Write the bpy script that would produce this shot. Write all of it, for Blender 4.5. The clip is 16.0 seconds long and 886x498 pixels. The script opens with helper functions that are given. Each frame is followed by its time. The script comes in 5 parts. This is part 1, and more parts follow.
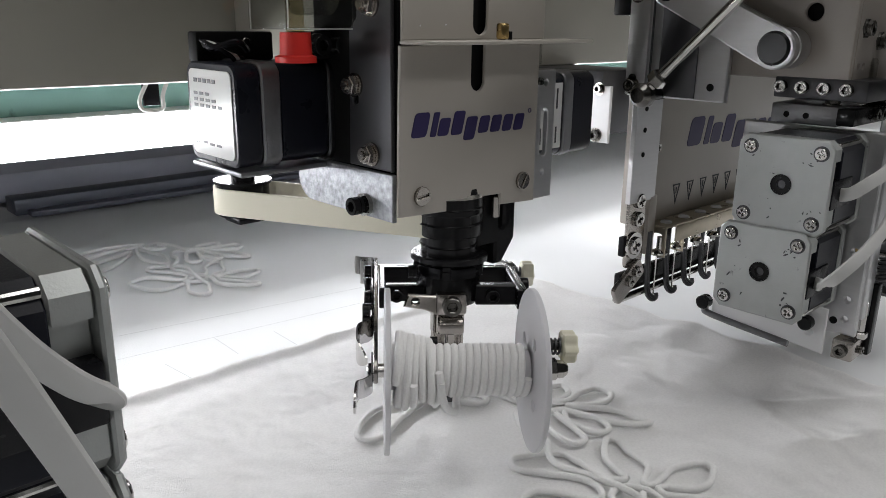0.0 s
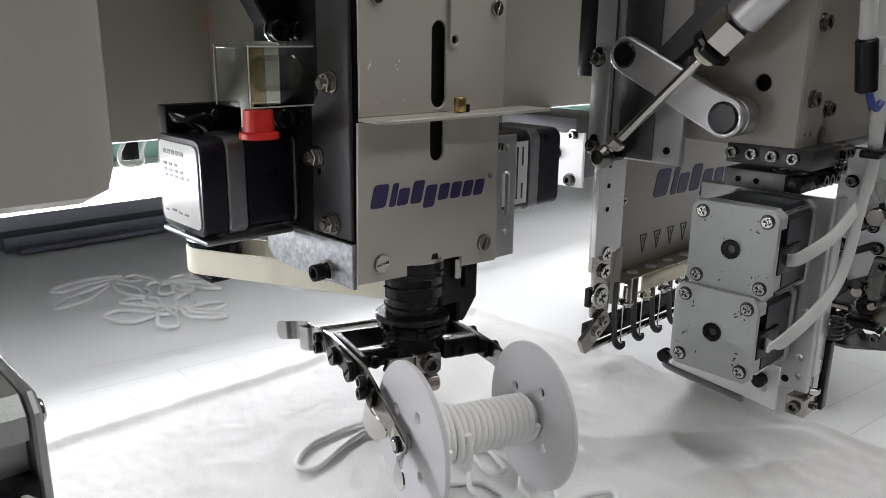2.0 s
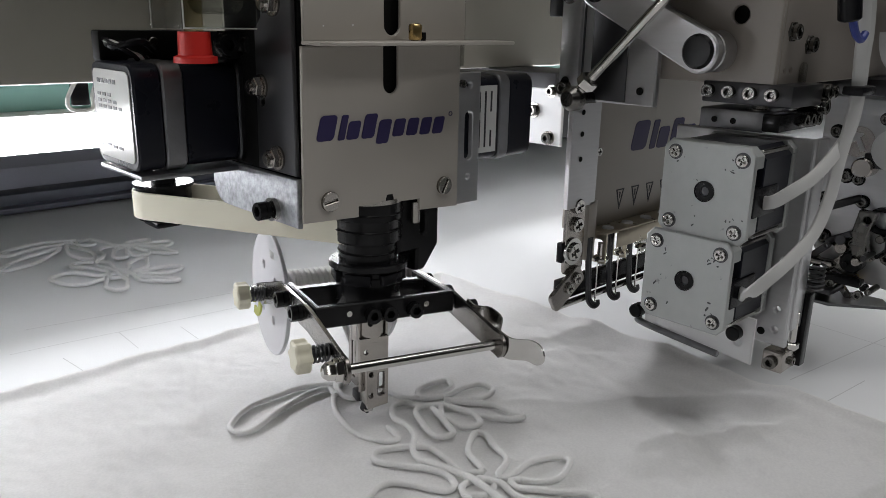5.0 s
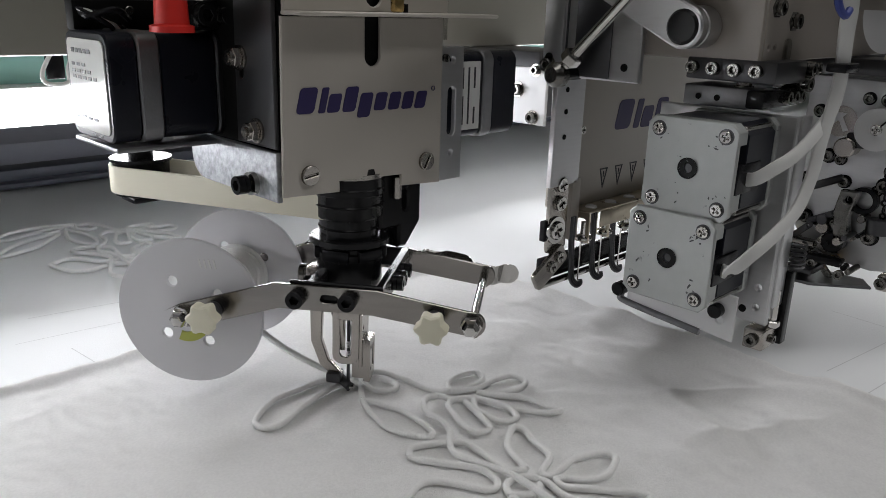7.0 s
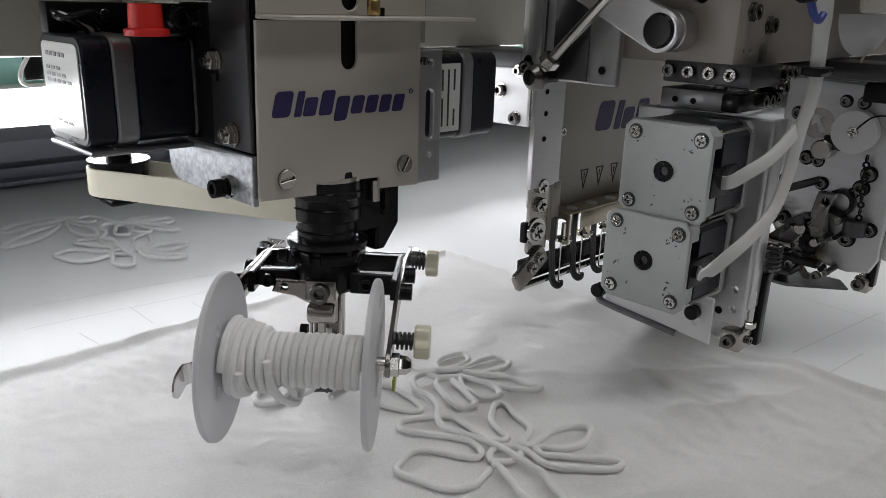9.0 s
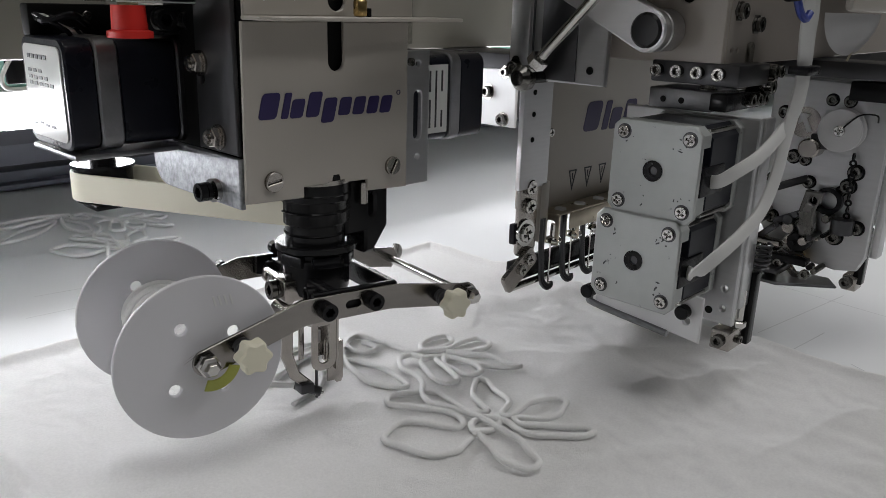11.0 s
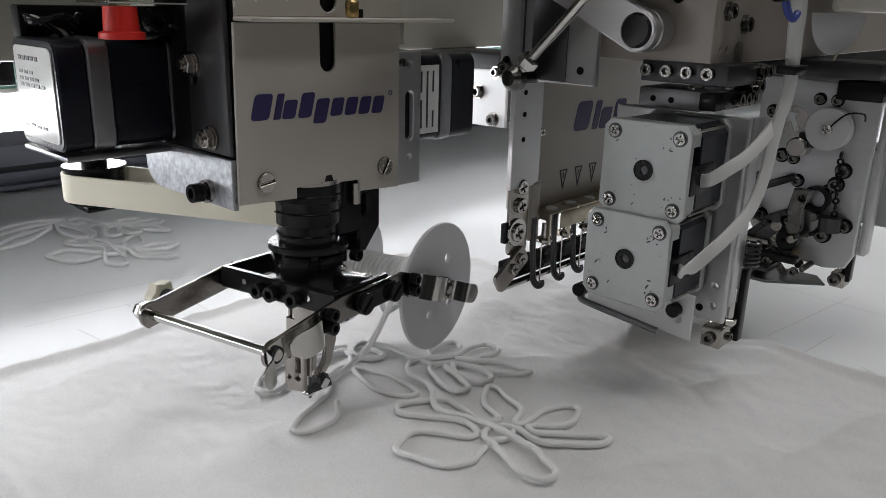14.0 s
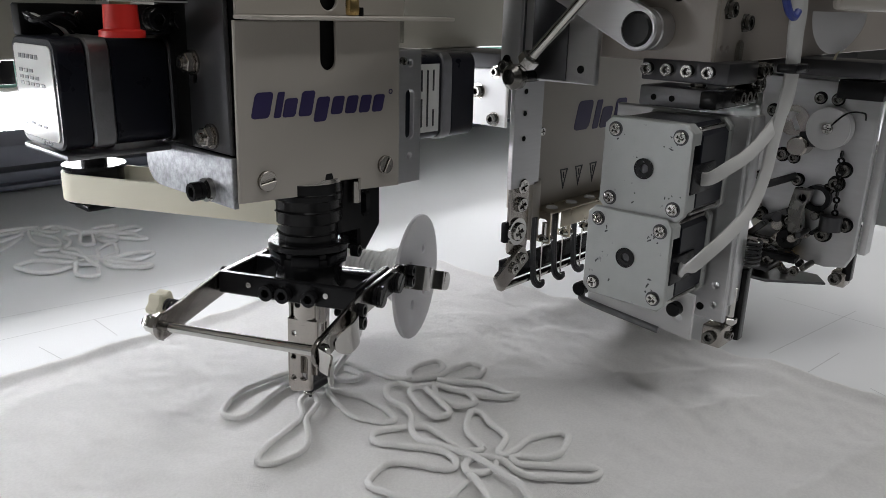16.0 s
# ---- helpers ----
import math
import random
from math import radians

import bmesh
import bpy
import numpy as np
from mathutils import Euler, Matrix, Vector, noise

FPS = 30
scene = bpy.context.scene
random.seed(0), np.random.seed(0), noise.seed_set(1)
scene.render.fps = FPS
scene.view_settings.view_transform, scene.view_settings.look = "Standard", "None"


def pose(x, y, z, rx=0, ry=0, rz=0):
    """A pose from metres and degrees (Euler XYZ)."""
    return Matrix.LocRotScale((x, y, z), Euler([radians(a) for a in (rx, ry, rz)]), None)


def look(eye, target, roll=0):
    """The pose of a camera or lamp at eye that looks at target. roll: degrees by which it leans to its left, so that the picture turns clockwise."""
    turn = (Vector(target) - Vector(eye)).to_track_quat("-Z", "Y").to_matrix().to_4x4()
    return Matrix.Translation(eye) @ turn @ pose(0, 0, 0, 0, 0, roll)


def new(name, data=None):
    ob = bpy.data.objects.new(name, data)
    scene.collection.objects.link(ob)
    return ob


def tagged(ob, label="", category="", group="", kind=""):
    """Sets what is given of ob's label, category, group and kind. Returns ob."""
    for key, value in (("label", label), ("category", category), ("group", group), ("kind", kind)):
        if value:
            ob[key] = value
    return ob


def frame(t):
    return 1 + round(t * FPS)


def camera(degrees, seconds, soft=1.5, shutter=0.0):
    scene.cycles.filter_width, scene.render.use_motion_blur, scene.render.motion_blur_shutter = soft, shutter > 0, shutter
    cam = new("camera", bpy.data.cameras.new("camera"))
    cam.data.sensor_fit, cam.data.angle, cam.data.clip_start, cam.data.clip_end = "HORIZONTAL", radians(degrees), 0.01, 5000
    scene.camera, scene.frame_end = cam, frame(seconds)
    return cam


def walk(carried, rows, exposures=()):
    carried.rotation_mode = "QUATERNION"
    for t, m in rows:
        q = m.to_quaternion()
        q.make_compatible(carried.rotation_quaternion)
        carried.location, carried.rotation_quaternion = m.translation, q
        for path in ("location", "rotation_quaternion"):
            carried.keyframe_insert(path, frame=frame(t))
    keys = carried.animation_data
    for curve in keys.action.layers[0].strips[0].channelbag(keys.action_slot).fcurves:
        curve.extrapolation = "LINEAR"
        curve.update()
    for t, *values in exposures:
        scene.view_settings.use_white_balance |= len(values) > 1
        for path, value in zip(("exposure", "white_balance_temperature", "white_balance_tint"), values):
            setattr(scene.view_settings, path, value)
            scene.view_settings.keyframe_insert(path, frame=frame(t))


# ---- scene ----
cam = camera(59.5, 16.0, soft=0.7)
PATH = [
    (0, (0.003, 0.003, 0.184), (1.324, 1.395, -0.381), 0.7),
    (0.5, (0.003, 0.003, 0.185), (1.327, 1.394, -0.376), 0.6),
    (1, (0.003, 0.002, 0.187), (1.327, 1.395, -0.366), 0.6),
    (1.5, (0.0, -0.004, 0.201), (1.327, 1.392, -0.336), 0.7),
    (2, (0.012, -0.013, 0.209), (1.339, 1.387, -0.321), 0.7),
    (2.5, (0.03, -0.021, 0.210), (1.353, 1.382, -0.319), 0.4),
    (3, (0.028, -0.023, 0.209), (1.348, 1.382, -0.324), 0.3),
    (3.5, (0.028, -0.021, 0.205), (1.347, 1.383, -0.330), 0.4),
    (4, (0.029, -0.02, 0.201), (1.348, 1.384, -0.340), 0.5),
    (4.5, (0.034, -0.015, 0.189), (1.355, 1.381, -0.363), 0.8),
    (7, (0.038, -0.014, 0.180), (1.386, 1.336, -0.420), 1.7),
    (7.5, (0.036, -0.014, 0.181), (1.39, 1.329, -0.422), 1.8),
    (8, (0.037, -0.014, 0.181), (1.397, 1.322, -0.423), 1.9),
    (8.5, (0.041, -0.018, 0.183), (1.402, 1.316, -0.424), 1.9),
    (11, (0.043, -0.016, 0.182), (1.43, 1.294, -0.418), 1.6),
    (11.5, (0.043, -0.015, 0.182), (1.434, 1.29, -0.419), 1.6),
    (12, (0.043, -0.016, 0.181), (1.437, 1.288, -0.416), 1.5),
    (12.5, (0.043, -0.016, 0.182), (1.442, 1.281, -0.418), 1.5),
    (13, (0.043, -0.016, 0.182), (1.444, 1.279, -0.417), 1.5),
    (13.5, (0.042, -0.016, 0.182), (1.446, 1.276, -0.417), 1.5),
    (14, (0.041, -0.016, 0.182), (1.447, 1.275, -0.416), 1.5),
    (14.5, (0.042, -0.016, 0.182), (1.448, 1.275, -0.415), 1.5),
    (15, (0.041, -0.016, 0.181), (1.446, 1.277, -0.414), 1.5),
    (15.5, (0.04, -0.016, 0.181), (1.444, 1.278, -0.414), 1.4),
    (16, (0.041, -0.016, 0.181), (1.447, 1.276, -0.415), 1.5),
]
walk(cam, [(t, look(eye, target, roll)) for t, eye, target, roll in PATH], [(0.0, 0.0), (1.5, 0.02), (1.9, 0.17), (2.2, 0.14), (2.45, -0.03), (3.0, -0.04), (4.5, -0.16), (7.0, -0.20), (16.0, -0.20)])

# ---- world and light ----
world = bpy.data.worlds.new("world")
scene.world = world
world.use_nodes = True
wbg = world.node_tree.nodes["Background"]
wbg.inputs[0].default_value, wbg.inputs[1].default_value = (0.75, 0.8, 0.9, 1), 0.015


def area_lamp(name, m, sx, sy, watts, color=(1, 1, 1)):
    d = bpy.data.lights.new(name, "AREA")
    d.shape, d.size, d.size_y, d.energy, d.color = "RECTANGLE", sx, sy, watts, color
    ob = new(name, d)
    ob.matrix_world = m
    return ob


area_lamp("led_light", look((0.5, 0.462, 0.118), (0.5, 0.0, 0.055)), 2.4, 0.02, 2.6, (0.95, 0.96, 1.0))
# unseen room light: one assumed overhead, two added from the front as fill
area_lamp("room_fill", look((0.5, -0.15, 2.55), (0.45, 0.1, 0.0)), 2.6, 1.4, 31, (1.0, 0.99, 0.975))
area_lamp("room_fill", look((-2.0, -2.4, 2.5), (0.25, 0.2, 0.1)), 1.2, 0.3, 5.0, (1.0, 0.99, 0.975))
area_lamp("room_fill", look((2.4, -2.2, 2.5), (0.4, 0.2, 0.1)), 1.2, 0.3, 30.0, (1.0, 0.99, 0.975))


# ---- materials ----
def material(name, color, rough=0.5, metal=0.0, vary=0.15, scale=60.0, bump=0.1, fine=600.0, spots=0.0, spot_color=(0.05, 0.04, 0.03), stretch=(1, 1, 1), coat=0.0, relief=0.0006):
    m = bpy.data.materials.new(name)
    m.use_nodes = True
    n, l = m.node_tree.nodes, m.node_tree.links
    b = n["Principled BSDF"]
    b.inputs["Roughness"].default_value, b.inputs["Metallic"].default_value = rough, metal
    b.inputs["Coat Weight"].default_value = coat
    tc, mp = n.new("ShaderNodeTexCoord"), n.new("ShaderNodeMapping")
    mp.inputs["Scale"].default_value = stretch
    l.new(tc.outputs["Object"], mp.inputs["Vector"])
    big, small = n.new("ShaderNodeTexNoise"), n.new("ShaderNodeTexNoise")
    big.inputs["Scale"].default_value, big.inputs["Detail"].default_value = scale, 5
    small.inputs["Scale"].default_value, small.inputs["Detail"].default_value = fine, 3
    for t in (big, small):
        l.new(mp.outputs[0], t.inputs["Vector"])
    mix = n.new("ShaderNodeMix")
    mix.data_type = "RGBA"
    mix.inputs[6].default_value = (*[c * (1 - vary) for c in color], 1)
    mix.inputs[7].default_value = (*[min(1, c * (1 + vary)) for c in color], 1)
    l.new(big.outputs["Fac"], mix.inputs[0])
    out = mix.outputs[2]
    if spots:
        ramp = n.new("ShaderNodeValToRGB")
        ramp.color_ramp.elements[0].position, ramp.color_ramp.elements[1].position = 1 - spots, min(1, 1 - spots + 0.08)
        sp = n.new("ShaderNodeTexNoise")
        sp.inputs["Scale"].default_value, sp.inputs["Detail"].default_value = scale * 1.7, 6
        l.new(mp.outputs[0], sp.inputs["Vector"])
        l.new(sp.outputs["Fac"], ramp.inputs[0])
        mix2 = n.new("ShaderNodeMix")
        mix2.data_type = "RGBA"
        l.new(ramp.outputs[0], mix2.inputs[0])
        l.new(out, mix2.inputs[6])
        mix2.inputs[7].default_value = (*spot_color, 1)
        out = mix2.outputs[2]
    l.new(out, b.inputs["Base Color"])
    rr = n.new("ShaderNodeMapRange")
    rr.inputs[3].default_value, rr.inputs[4].default_value = max(0.02, rough - 0.1), min(1, rough + 0.1)
    l.new(big.outputs["Fac"], rr.inputs[0])
    l.new(rr.outputs[0], b.inputs["Roughness"])
    if bump:
        bp = n.new("ShaderNodeBump")
        bp.inputs["Strength"].default_value, bp.inputs["Distance"].default_value = bump, relief
        l.new(small.outputs["Fac"], bp.inputs["Height"])
        l.new(bp.outputs[0], b.inputs["Normal"])
    return m


M_CREAM = material("cream_paint", (0.42, 0.392, 0.352), 0.33, 0, 0.05, 25, 0.06, 900)
M_BEAM = material("beam_paint", (0.225, 0.215, 0.185), 0.36, 0, 0.08, 9, 0.05, 700, 0.30, (0.30, 0.20, 0.13))
M_BELT = material("belt_rubber", (0.80, 0.76, 0.62), 0.5, 0, 0.04, 40, 0.1, 900)
M_STEEL = material("dark_steel", (0.085, 0.085, 0.09), 0.36, 0.9, 0.2, 30, 0.05, 700)
M_GALV = material("galvanised_sheet", (0.33, 0.34, 0.355), 0.42, 0.9, 0.75, 420, 0.25, 900)
M_ALU = material("brushed_aluminium", (0.58, 0.58, 0.59), 0.36, 0.92, 0.08, 50, 0.12, 500, 0, (0, 0, 0), (1, 1, 12))
M_DULL = material("dull_zinc", (0.22, 0.22, 0.23), 0.4, 0.9, 0.2, 180, 0.12, 900)
M_BOLT = material("bolt_steel", (0.17, 0.165, 0.155), 0.27, 1.0, 0.2, 120, 0.06, 900)
M_ARM = material("arm_steel", (0.27, 0.255, 0.24), 0.22, 1.0, 0.15, 60, 0.05, 900, 0, (0, 0, 0), (1, 1, 6))
# darker copy of the cream; the needle housing's dimmer light is in the colour
M_CREAM_DIM = material("cream_paint_dimmed", (0.33, 0.298, 0.267), 0.35, 0, 0.06, 25, 0.06, 900)
M_ALUCAST = material("cast_aluminium", (0.42, 0.435, 0.428), 0.46, 0.7, 0.10, 150, 0.15, 1500, 0.33, (0.20, 0.20, 0.21))
M_CHROME = material("bright_steel", (0.56, 0.55, 0.53), 0.15, 1.0, 0.06, 80, 0.03, 900)
M_NICKEL = material("satin_steel", (0.40, 0.375, 0.35), 0.22, 1.0, 0.1, 70, 0.05, 900, 0, (0, 0, 0), (1, 1, 6))
M_BLACK = material("black_oxide", (0.010, 0.010, 0.011), 0.2, 0.0, 0.2, 60, 0.05, 900)
M_BLACKPL = material("black_plastic", (0.010, 0.010, 0.012), 0.24, 0, 0.2, 60, 0.05, 1200)
M_MOTOR = material("motor_lacquer", (0.010, 0.011, 0.017), 0.3, 0.0, 0.2, 60, 0.08, 1500)
# near-black: the plug's own colour, painted shade in holes and head insides
M_BLACK_SHADE = material("black_and_hole_shade", (0.006, 0.006, 0.006), 0.7, 0, 0.1, 60, 0)
M_WHITE = material("white_plastic", (0.72, 0.72, 0.73), 0.4, 0, 0.03, 30, 0.05, 800)
M_SPOOL = material("spool_plastic", (0.66, 0.655, 0.68), 0.42, 0, 0.03, 40, 0.04, 700)
M_NYLON = material("nylon", (0.72, 0.69, 0.55), 0.45, 0, 0.06, 90, 0.06, 800)
M_LABEL = material("label_film", (0.72, 0.72, 0.70), 0.16, 0, 0.03, 50, 0.0)
M_INK = material("black_ink", (0.03, 0.03, 0.035), 0.5, 0, 0.1, 90, 0)
M_LOGO = material("violet_ink", (0.024, 0.016, 0.085), 0.4, 0, 0.1, 90, 0)
M_RED = material("red_plastic", (0.62, 0.025, 0.018), 0.4, 0, 0.1, 60, 0.04)
M_GOLD = material("pale_gold_plate", (0.50, 0.45, 0.36), 0.3, 0.9, 0.15, 120, 0.08, 700)
M_BRASS = material("brass", (0.62, 0.45, 0.20), 0.28, 1.0, 0.12, 80, 0.05)
M_GREEN = material("yellow_green_film", (0.36, 0.38, 0.07), 0.4, 0, 0.2, 60, 0.03)
M_CABLE = material("grey_cable", (0.60, 0.60, 0.59), 0.45, 0, 0.05, 50, 0.05, 700)
M_TEAL = material("teal_paint", (0.24, 0.45, 0.40), 0.5, 0, 0.12, 22, 0.06, 500, 0.33, (0.06, 0.09, 0.08))
for m in (M_BLACK, M_BLACKPL, M_MOTOR, M_BLACK_SHADE):
    m.node_tree.nodes["Principled BSDF"].inputs["Specular IOR Level"].default_value = 0.12 if m is M_BLACK_SHADE else 0.2
M_BASE = material("backing_fabric", (0.79, 0.80, 0.81), 0.85, 0, 0.025, 14, 0.35, 1500)
M_TERRY = material("terry_cloth", (0.87, 0.865, 0.86), 0.95, 0, 0.10, 800, 1.0, 2100, relief=0.0009)
M_CORD = material("white_cord", (0.86, 0.857, 0.85), 0.9, 0, 0.07, 900, 1.0, 2400, relief=0.0004)
M_RAIL = material("rail_steel", (0.13, 0.14, 0.17), 0.4, 0.5, 0.15, 20, 0.05, 500)
M_BLUEGREY = material("blue_grey_cover", (0.40, 0.41, 0.48), 0.6, 0, 0.15, 10, 0.05, 300)
M_WALL = material("wall_paint", (0.22, 0.22, 0.215), 0.8, 0, 0.05, 2, 0.05, 100)
M_FLOOR = material("grey_floor", (0.3, 0.31, 0.31), 0.6, 0, 0.1, 3, 0.05, 100)


def glowing(name, color, strength):
    m = bpy.data.materials.new(name)
    m.use_nodes = True
    b = m.node_tree.nodes["Principled BSDF"]
    b.inputs["Base Color"].default_value = (0.8, 0.8, 0.8, 1)
    b.inputs["Emission Color"].default_value, b.inputs["Emission Strength"].default_value = (*color, 1), strength
    return m


M_LED = glowing("led_tube", (0.95, 0.96, 1.0), 8.5)


def clear(name, color, rough=0.14):
    m = bpy.data.materials.new(name)
    m.use_nodes = True
    n, l = m.node_tree.nodes, m.node_tree.links
    tr, gl, mx = n.new("ShaderNodeBsdfTransparent"), n.new("ShaderNodeBsdfGlossy"), n.new("ShaderNodeMixShader")
    tr.inputs[0].default_value = (*color, 1)
    gl.inputs["Roughness"].default_value = rough
    fr = n.new("ShaderNodeFresnel")
    fr.inputs[0].default_value = 1.3
    half = n.new("ShaderNodeMath")
    half.operation = "MULTIPLY"
    half.inputs[1].default_value = 0.25
    l.new(fr.outputs[0], half.inputs[0])
    l.new(half.outputs[0], mx.inputs[0])
    l.new(tr.outputs[0], mx.inputs[1])
    l.new(gl.outputs[0], mx.inputs[2])
    l.new(mx.outputs[0], n["Material Output"].inputs[0])
    return m


def thin_plastic(m, share):
    n, l = m.node_tree.nodes, m.node_tree.links
    tr, mx = n.new("ShaderNodeBsdfTransparent"), n.new("ShaderNodeMixShader")
    mx.inputs[0].default_value = share
    l.new(n["Principled BSDF"].outputs[0], mx.inputs[1])
    l.new(tr.outputs[0], mx.inputs[2])
    l.new(mx.outputs[0], n["Material Output"].inputs[0])


thin_plastic(M_SPOOL, 0.14)
M_AMBER = clear("amber_tube", (0.86, 0.80, 0.66), 0.2)
M_ACRYLIC = clear("clear_acrylic", (0.86, 0.865, 0.85))

# ---- mesh helpers ----
AXIS = {"x": Matrix.Rotation(radians(90), 4, "Y"), "y": Matrix.Rotation(radians(-90), 4, "X"), "z": Matrix.Identity(4)}


def mesh_of(name, bm, mat, smooth=True):
    me = bpy.data.meshes.new(name)
    bmesh.ops.recalc_face_normals(bm, faces=bm.faces)
    bm.to_mesh(me)
    bm.free()
    me.materials.append(mat)
    if smooth:
        me.shade_smooth()
        me.set_sharp_from_angle(angle=radians(35))
    return me


def part(name, bm, mat, parent=None, label="", smooth=True):
    ob = new(name, mesh_of(name, bm, mat, smooth))
    ob.parent = parent
    if label:
        tagged(ob, label)
    return ob


def link(name, me, parent, m):
    ob = new(name, me)
    ob.parent = parent
    ob.matrix_local = m
    return ob


def empty(name, label, category, m=None, group="", kind=""):
    ob = new(name)
    ob.empty_display_size = 0.01
    if m is not None:
        ob.matrix_basis = m
    return tagged(ob, label, category, group, kind)


def box(x0, x1, y0, y1, z0, z1, bevel=0.0006, bm=None):
    one = bmesh.new()
    bmesh.ops.create_cube(one, size=1)
    for v in one.verts:
        v.co = Vector(((x0 + x1) / 2 + v.co.x * (x1 - x0), (y0 + y1) / 2 + v.co.y * (y1 - y0), (z0 + z1) / 2 + v.co.z * (z1 - z0)))
    if bevel:
        bmesh.ops.bevel(one, geom=one.edges[:], offset=bevel, segments=2, affect="EDGES", profile=0.5)
    return joined(bm, one)


def joined(bm, one):
    if bm is None:
        return one
    me = bpy.data.meshes.new("tmp")
    one.to_mesh(me)
    one.free()
    bm.from_mesh(me)
    bpy.data.meshes.remove(me)
    return bm


def lathe(profile, seg=40, m=None, bm=None):
    """A turned body round z from (radius, height) pairs."""
    one = bmesh.new()
    rings = []
    for r, z in profile:
        if r < 1e-6:
            rings.append([one.verts.new((0, 0, z))])
        else:
            rings.append([one.verts.new((r * math.cos(2 * math.pi * k / seg), r * math.sin(2 * math.pi * k / seg), z)) for k in range(seg)])
    for a, b in zip(rings, rings[1:]):
        for k in range(seg):
            q = [a[k % len(a)], a[(k + 1) % len(a)], b[(k + 1) % len(b)], b[k % len(b)]]
            q = list(dict.fromkeys(q))
            if len(q) > 2:
                one.faces.new(q)
    if m is not None:
        one.transform(m)
    return joined(bm, one)


def rod(p, q, r, seg=20, bm=None, cham=0.15):
    p, q = Vector(p), Vector(q)
    L = (q - p).length
    m = Matrix.Translation(p) @ (q - p).to_track_quat("Z", "Y").to_matrix().to_4x4()
    c = r * cham
    return lathe([(0, 0), (r - c, 0), (r, c), (r, L - c), (r - c, L), (0, L)], seg, m, bm)


def spline(pts, per=8, closed=False):
    P = [Vector(p) for p in pts]
    n = len(P)
    out = []
    for i in range(n if closed else n - 1):
        if closed:
            a, b, c, d = P[(i - 1) % n], P[i], P[(i + 1) % n], P[(i + 2) % n]
        else:
            a, b, c, d = P[max(i - 1, 0)], P[i], P[i + 1], P[min(i + 2, n - 1)]
        for k in range(per):
            t = k / per
            out.append(0.5 * ((2 * b) + (c - a) * t + (2 * a - 5 * b + 4 * c - d) * t * t + (3 * b - a - 3 * c + d) * t ** 3))
    if not closed:
        out.append(P[-1])
    return out


def tube(path, r, seg=10, closed=False, bm=None):
    one = bmesh.new()
    n = len(path)
    rings = []
    up = Vector((0, 0, 1))
    for i, p in enumerate(path):
        d = (path[(i + 1) % n] - path[i - 1]) if closed else (path[min(i + 1, n - 1)] - path[max(i - 1, 0)])
        d.normalize()
        if abs(d.dot(up)) > 0.95:
            up = Vector((1, 0, 0)) if abs(d.x) < 0.9 else Vector((0, 1, 0))
        s = d.cross(up).normalized()
        u = s.cross(d)
        up = u
        rings.append([one.verts.new(p + r * (math.cos(2 * math.pi * k / seg) * s + math.sin(2 * math.pi * k / seg) * u)) for k in range(seg)])
        if not closed:
            up = u
    for i in range(n if closed else n - 1):
        a, b = rings[i], rings[(i + 1) % n]
        if closed and i == n - 1:
            # match the last ring to the first
            j = min(range(seg), key=lambda j: (a[0].co - b[j].co).length)
            b = b[j:] + b[:j]
        for k in range(seg):
            one.faces.new((a[k], a[(k + 1) % seg], b[(k + 1) % seg], b[k]))
    if not closed:
        one.faces.new(rings[0])
        one.faces.new(rings[-1])
    return joined(bm, one)


def ring_pts(cx, cy, r, seg=24, a0=0.0, a1=360.0):
    full = abs(a1 - a0) >= 360
    return [(cx + r * math.cos(radians(a0 + (a1 - a0) * k / (seg if full else seg - 1))), cy + r * math.sin(radians(a0 + (a1 - a0) * k / (seg if full else seg - 1)))) for k in range(seg)]


def stadium(x0, x1, y0, y1, seg=10):
    """A slot with round ends, longest way up or across."""
    if x1 - x0 < y1 - y0:
        r, c = (x1 - x0) / 2, (x0 + x1) / 2
        return ring_pts(c, y1 - r, r, seg, 0, 180) + ring_pts(c, y0 + r, r, seg, 180, 360)
    r, c = (y1 - y0) / 2, (y0 + y1) / 2
    return ring_pts(x1 - r, c, r, seg, -90, 90) + ring_pts(x0 + r, c, r, seg, 90, 270)


def rounded(x0, x1, y0, y1, r, seg=6):
    return (ring_pts(x1 - r, y1 - r, r, seg, 0, 90) + ring_pts(x0 + r, y1 - r, r, seg, 90, 180)
            + ring_pts(x0 + r, y0 + r, r, seg, 180, 270) + ring_pts(x1 - r, y0 + r, r, seg, 270, 360))


# planes for cut sheets: local (a, b, depth) to the world
FRONT = Matrix(((1, 0, 0, 0), (0, 0, 1, 0), (0, 1, 0, 0), (0, 0, 0, 1)))   # a = x, b = z, depth = y
SIDE = Matrix(((0, 0, 1, 0), (1, 0, 0, 0), (0, 1, 0, 0), (0, 0, 0, 1)))    # a = y, b = z, depth = x
FLAT = Matrix.Identity(4)                                                  # a = x, b = y, depth = z


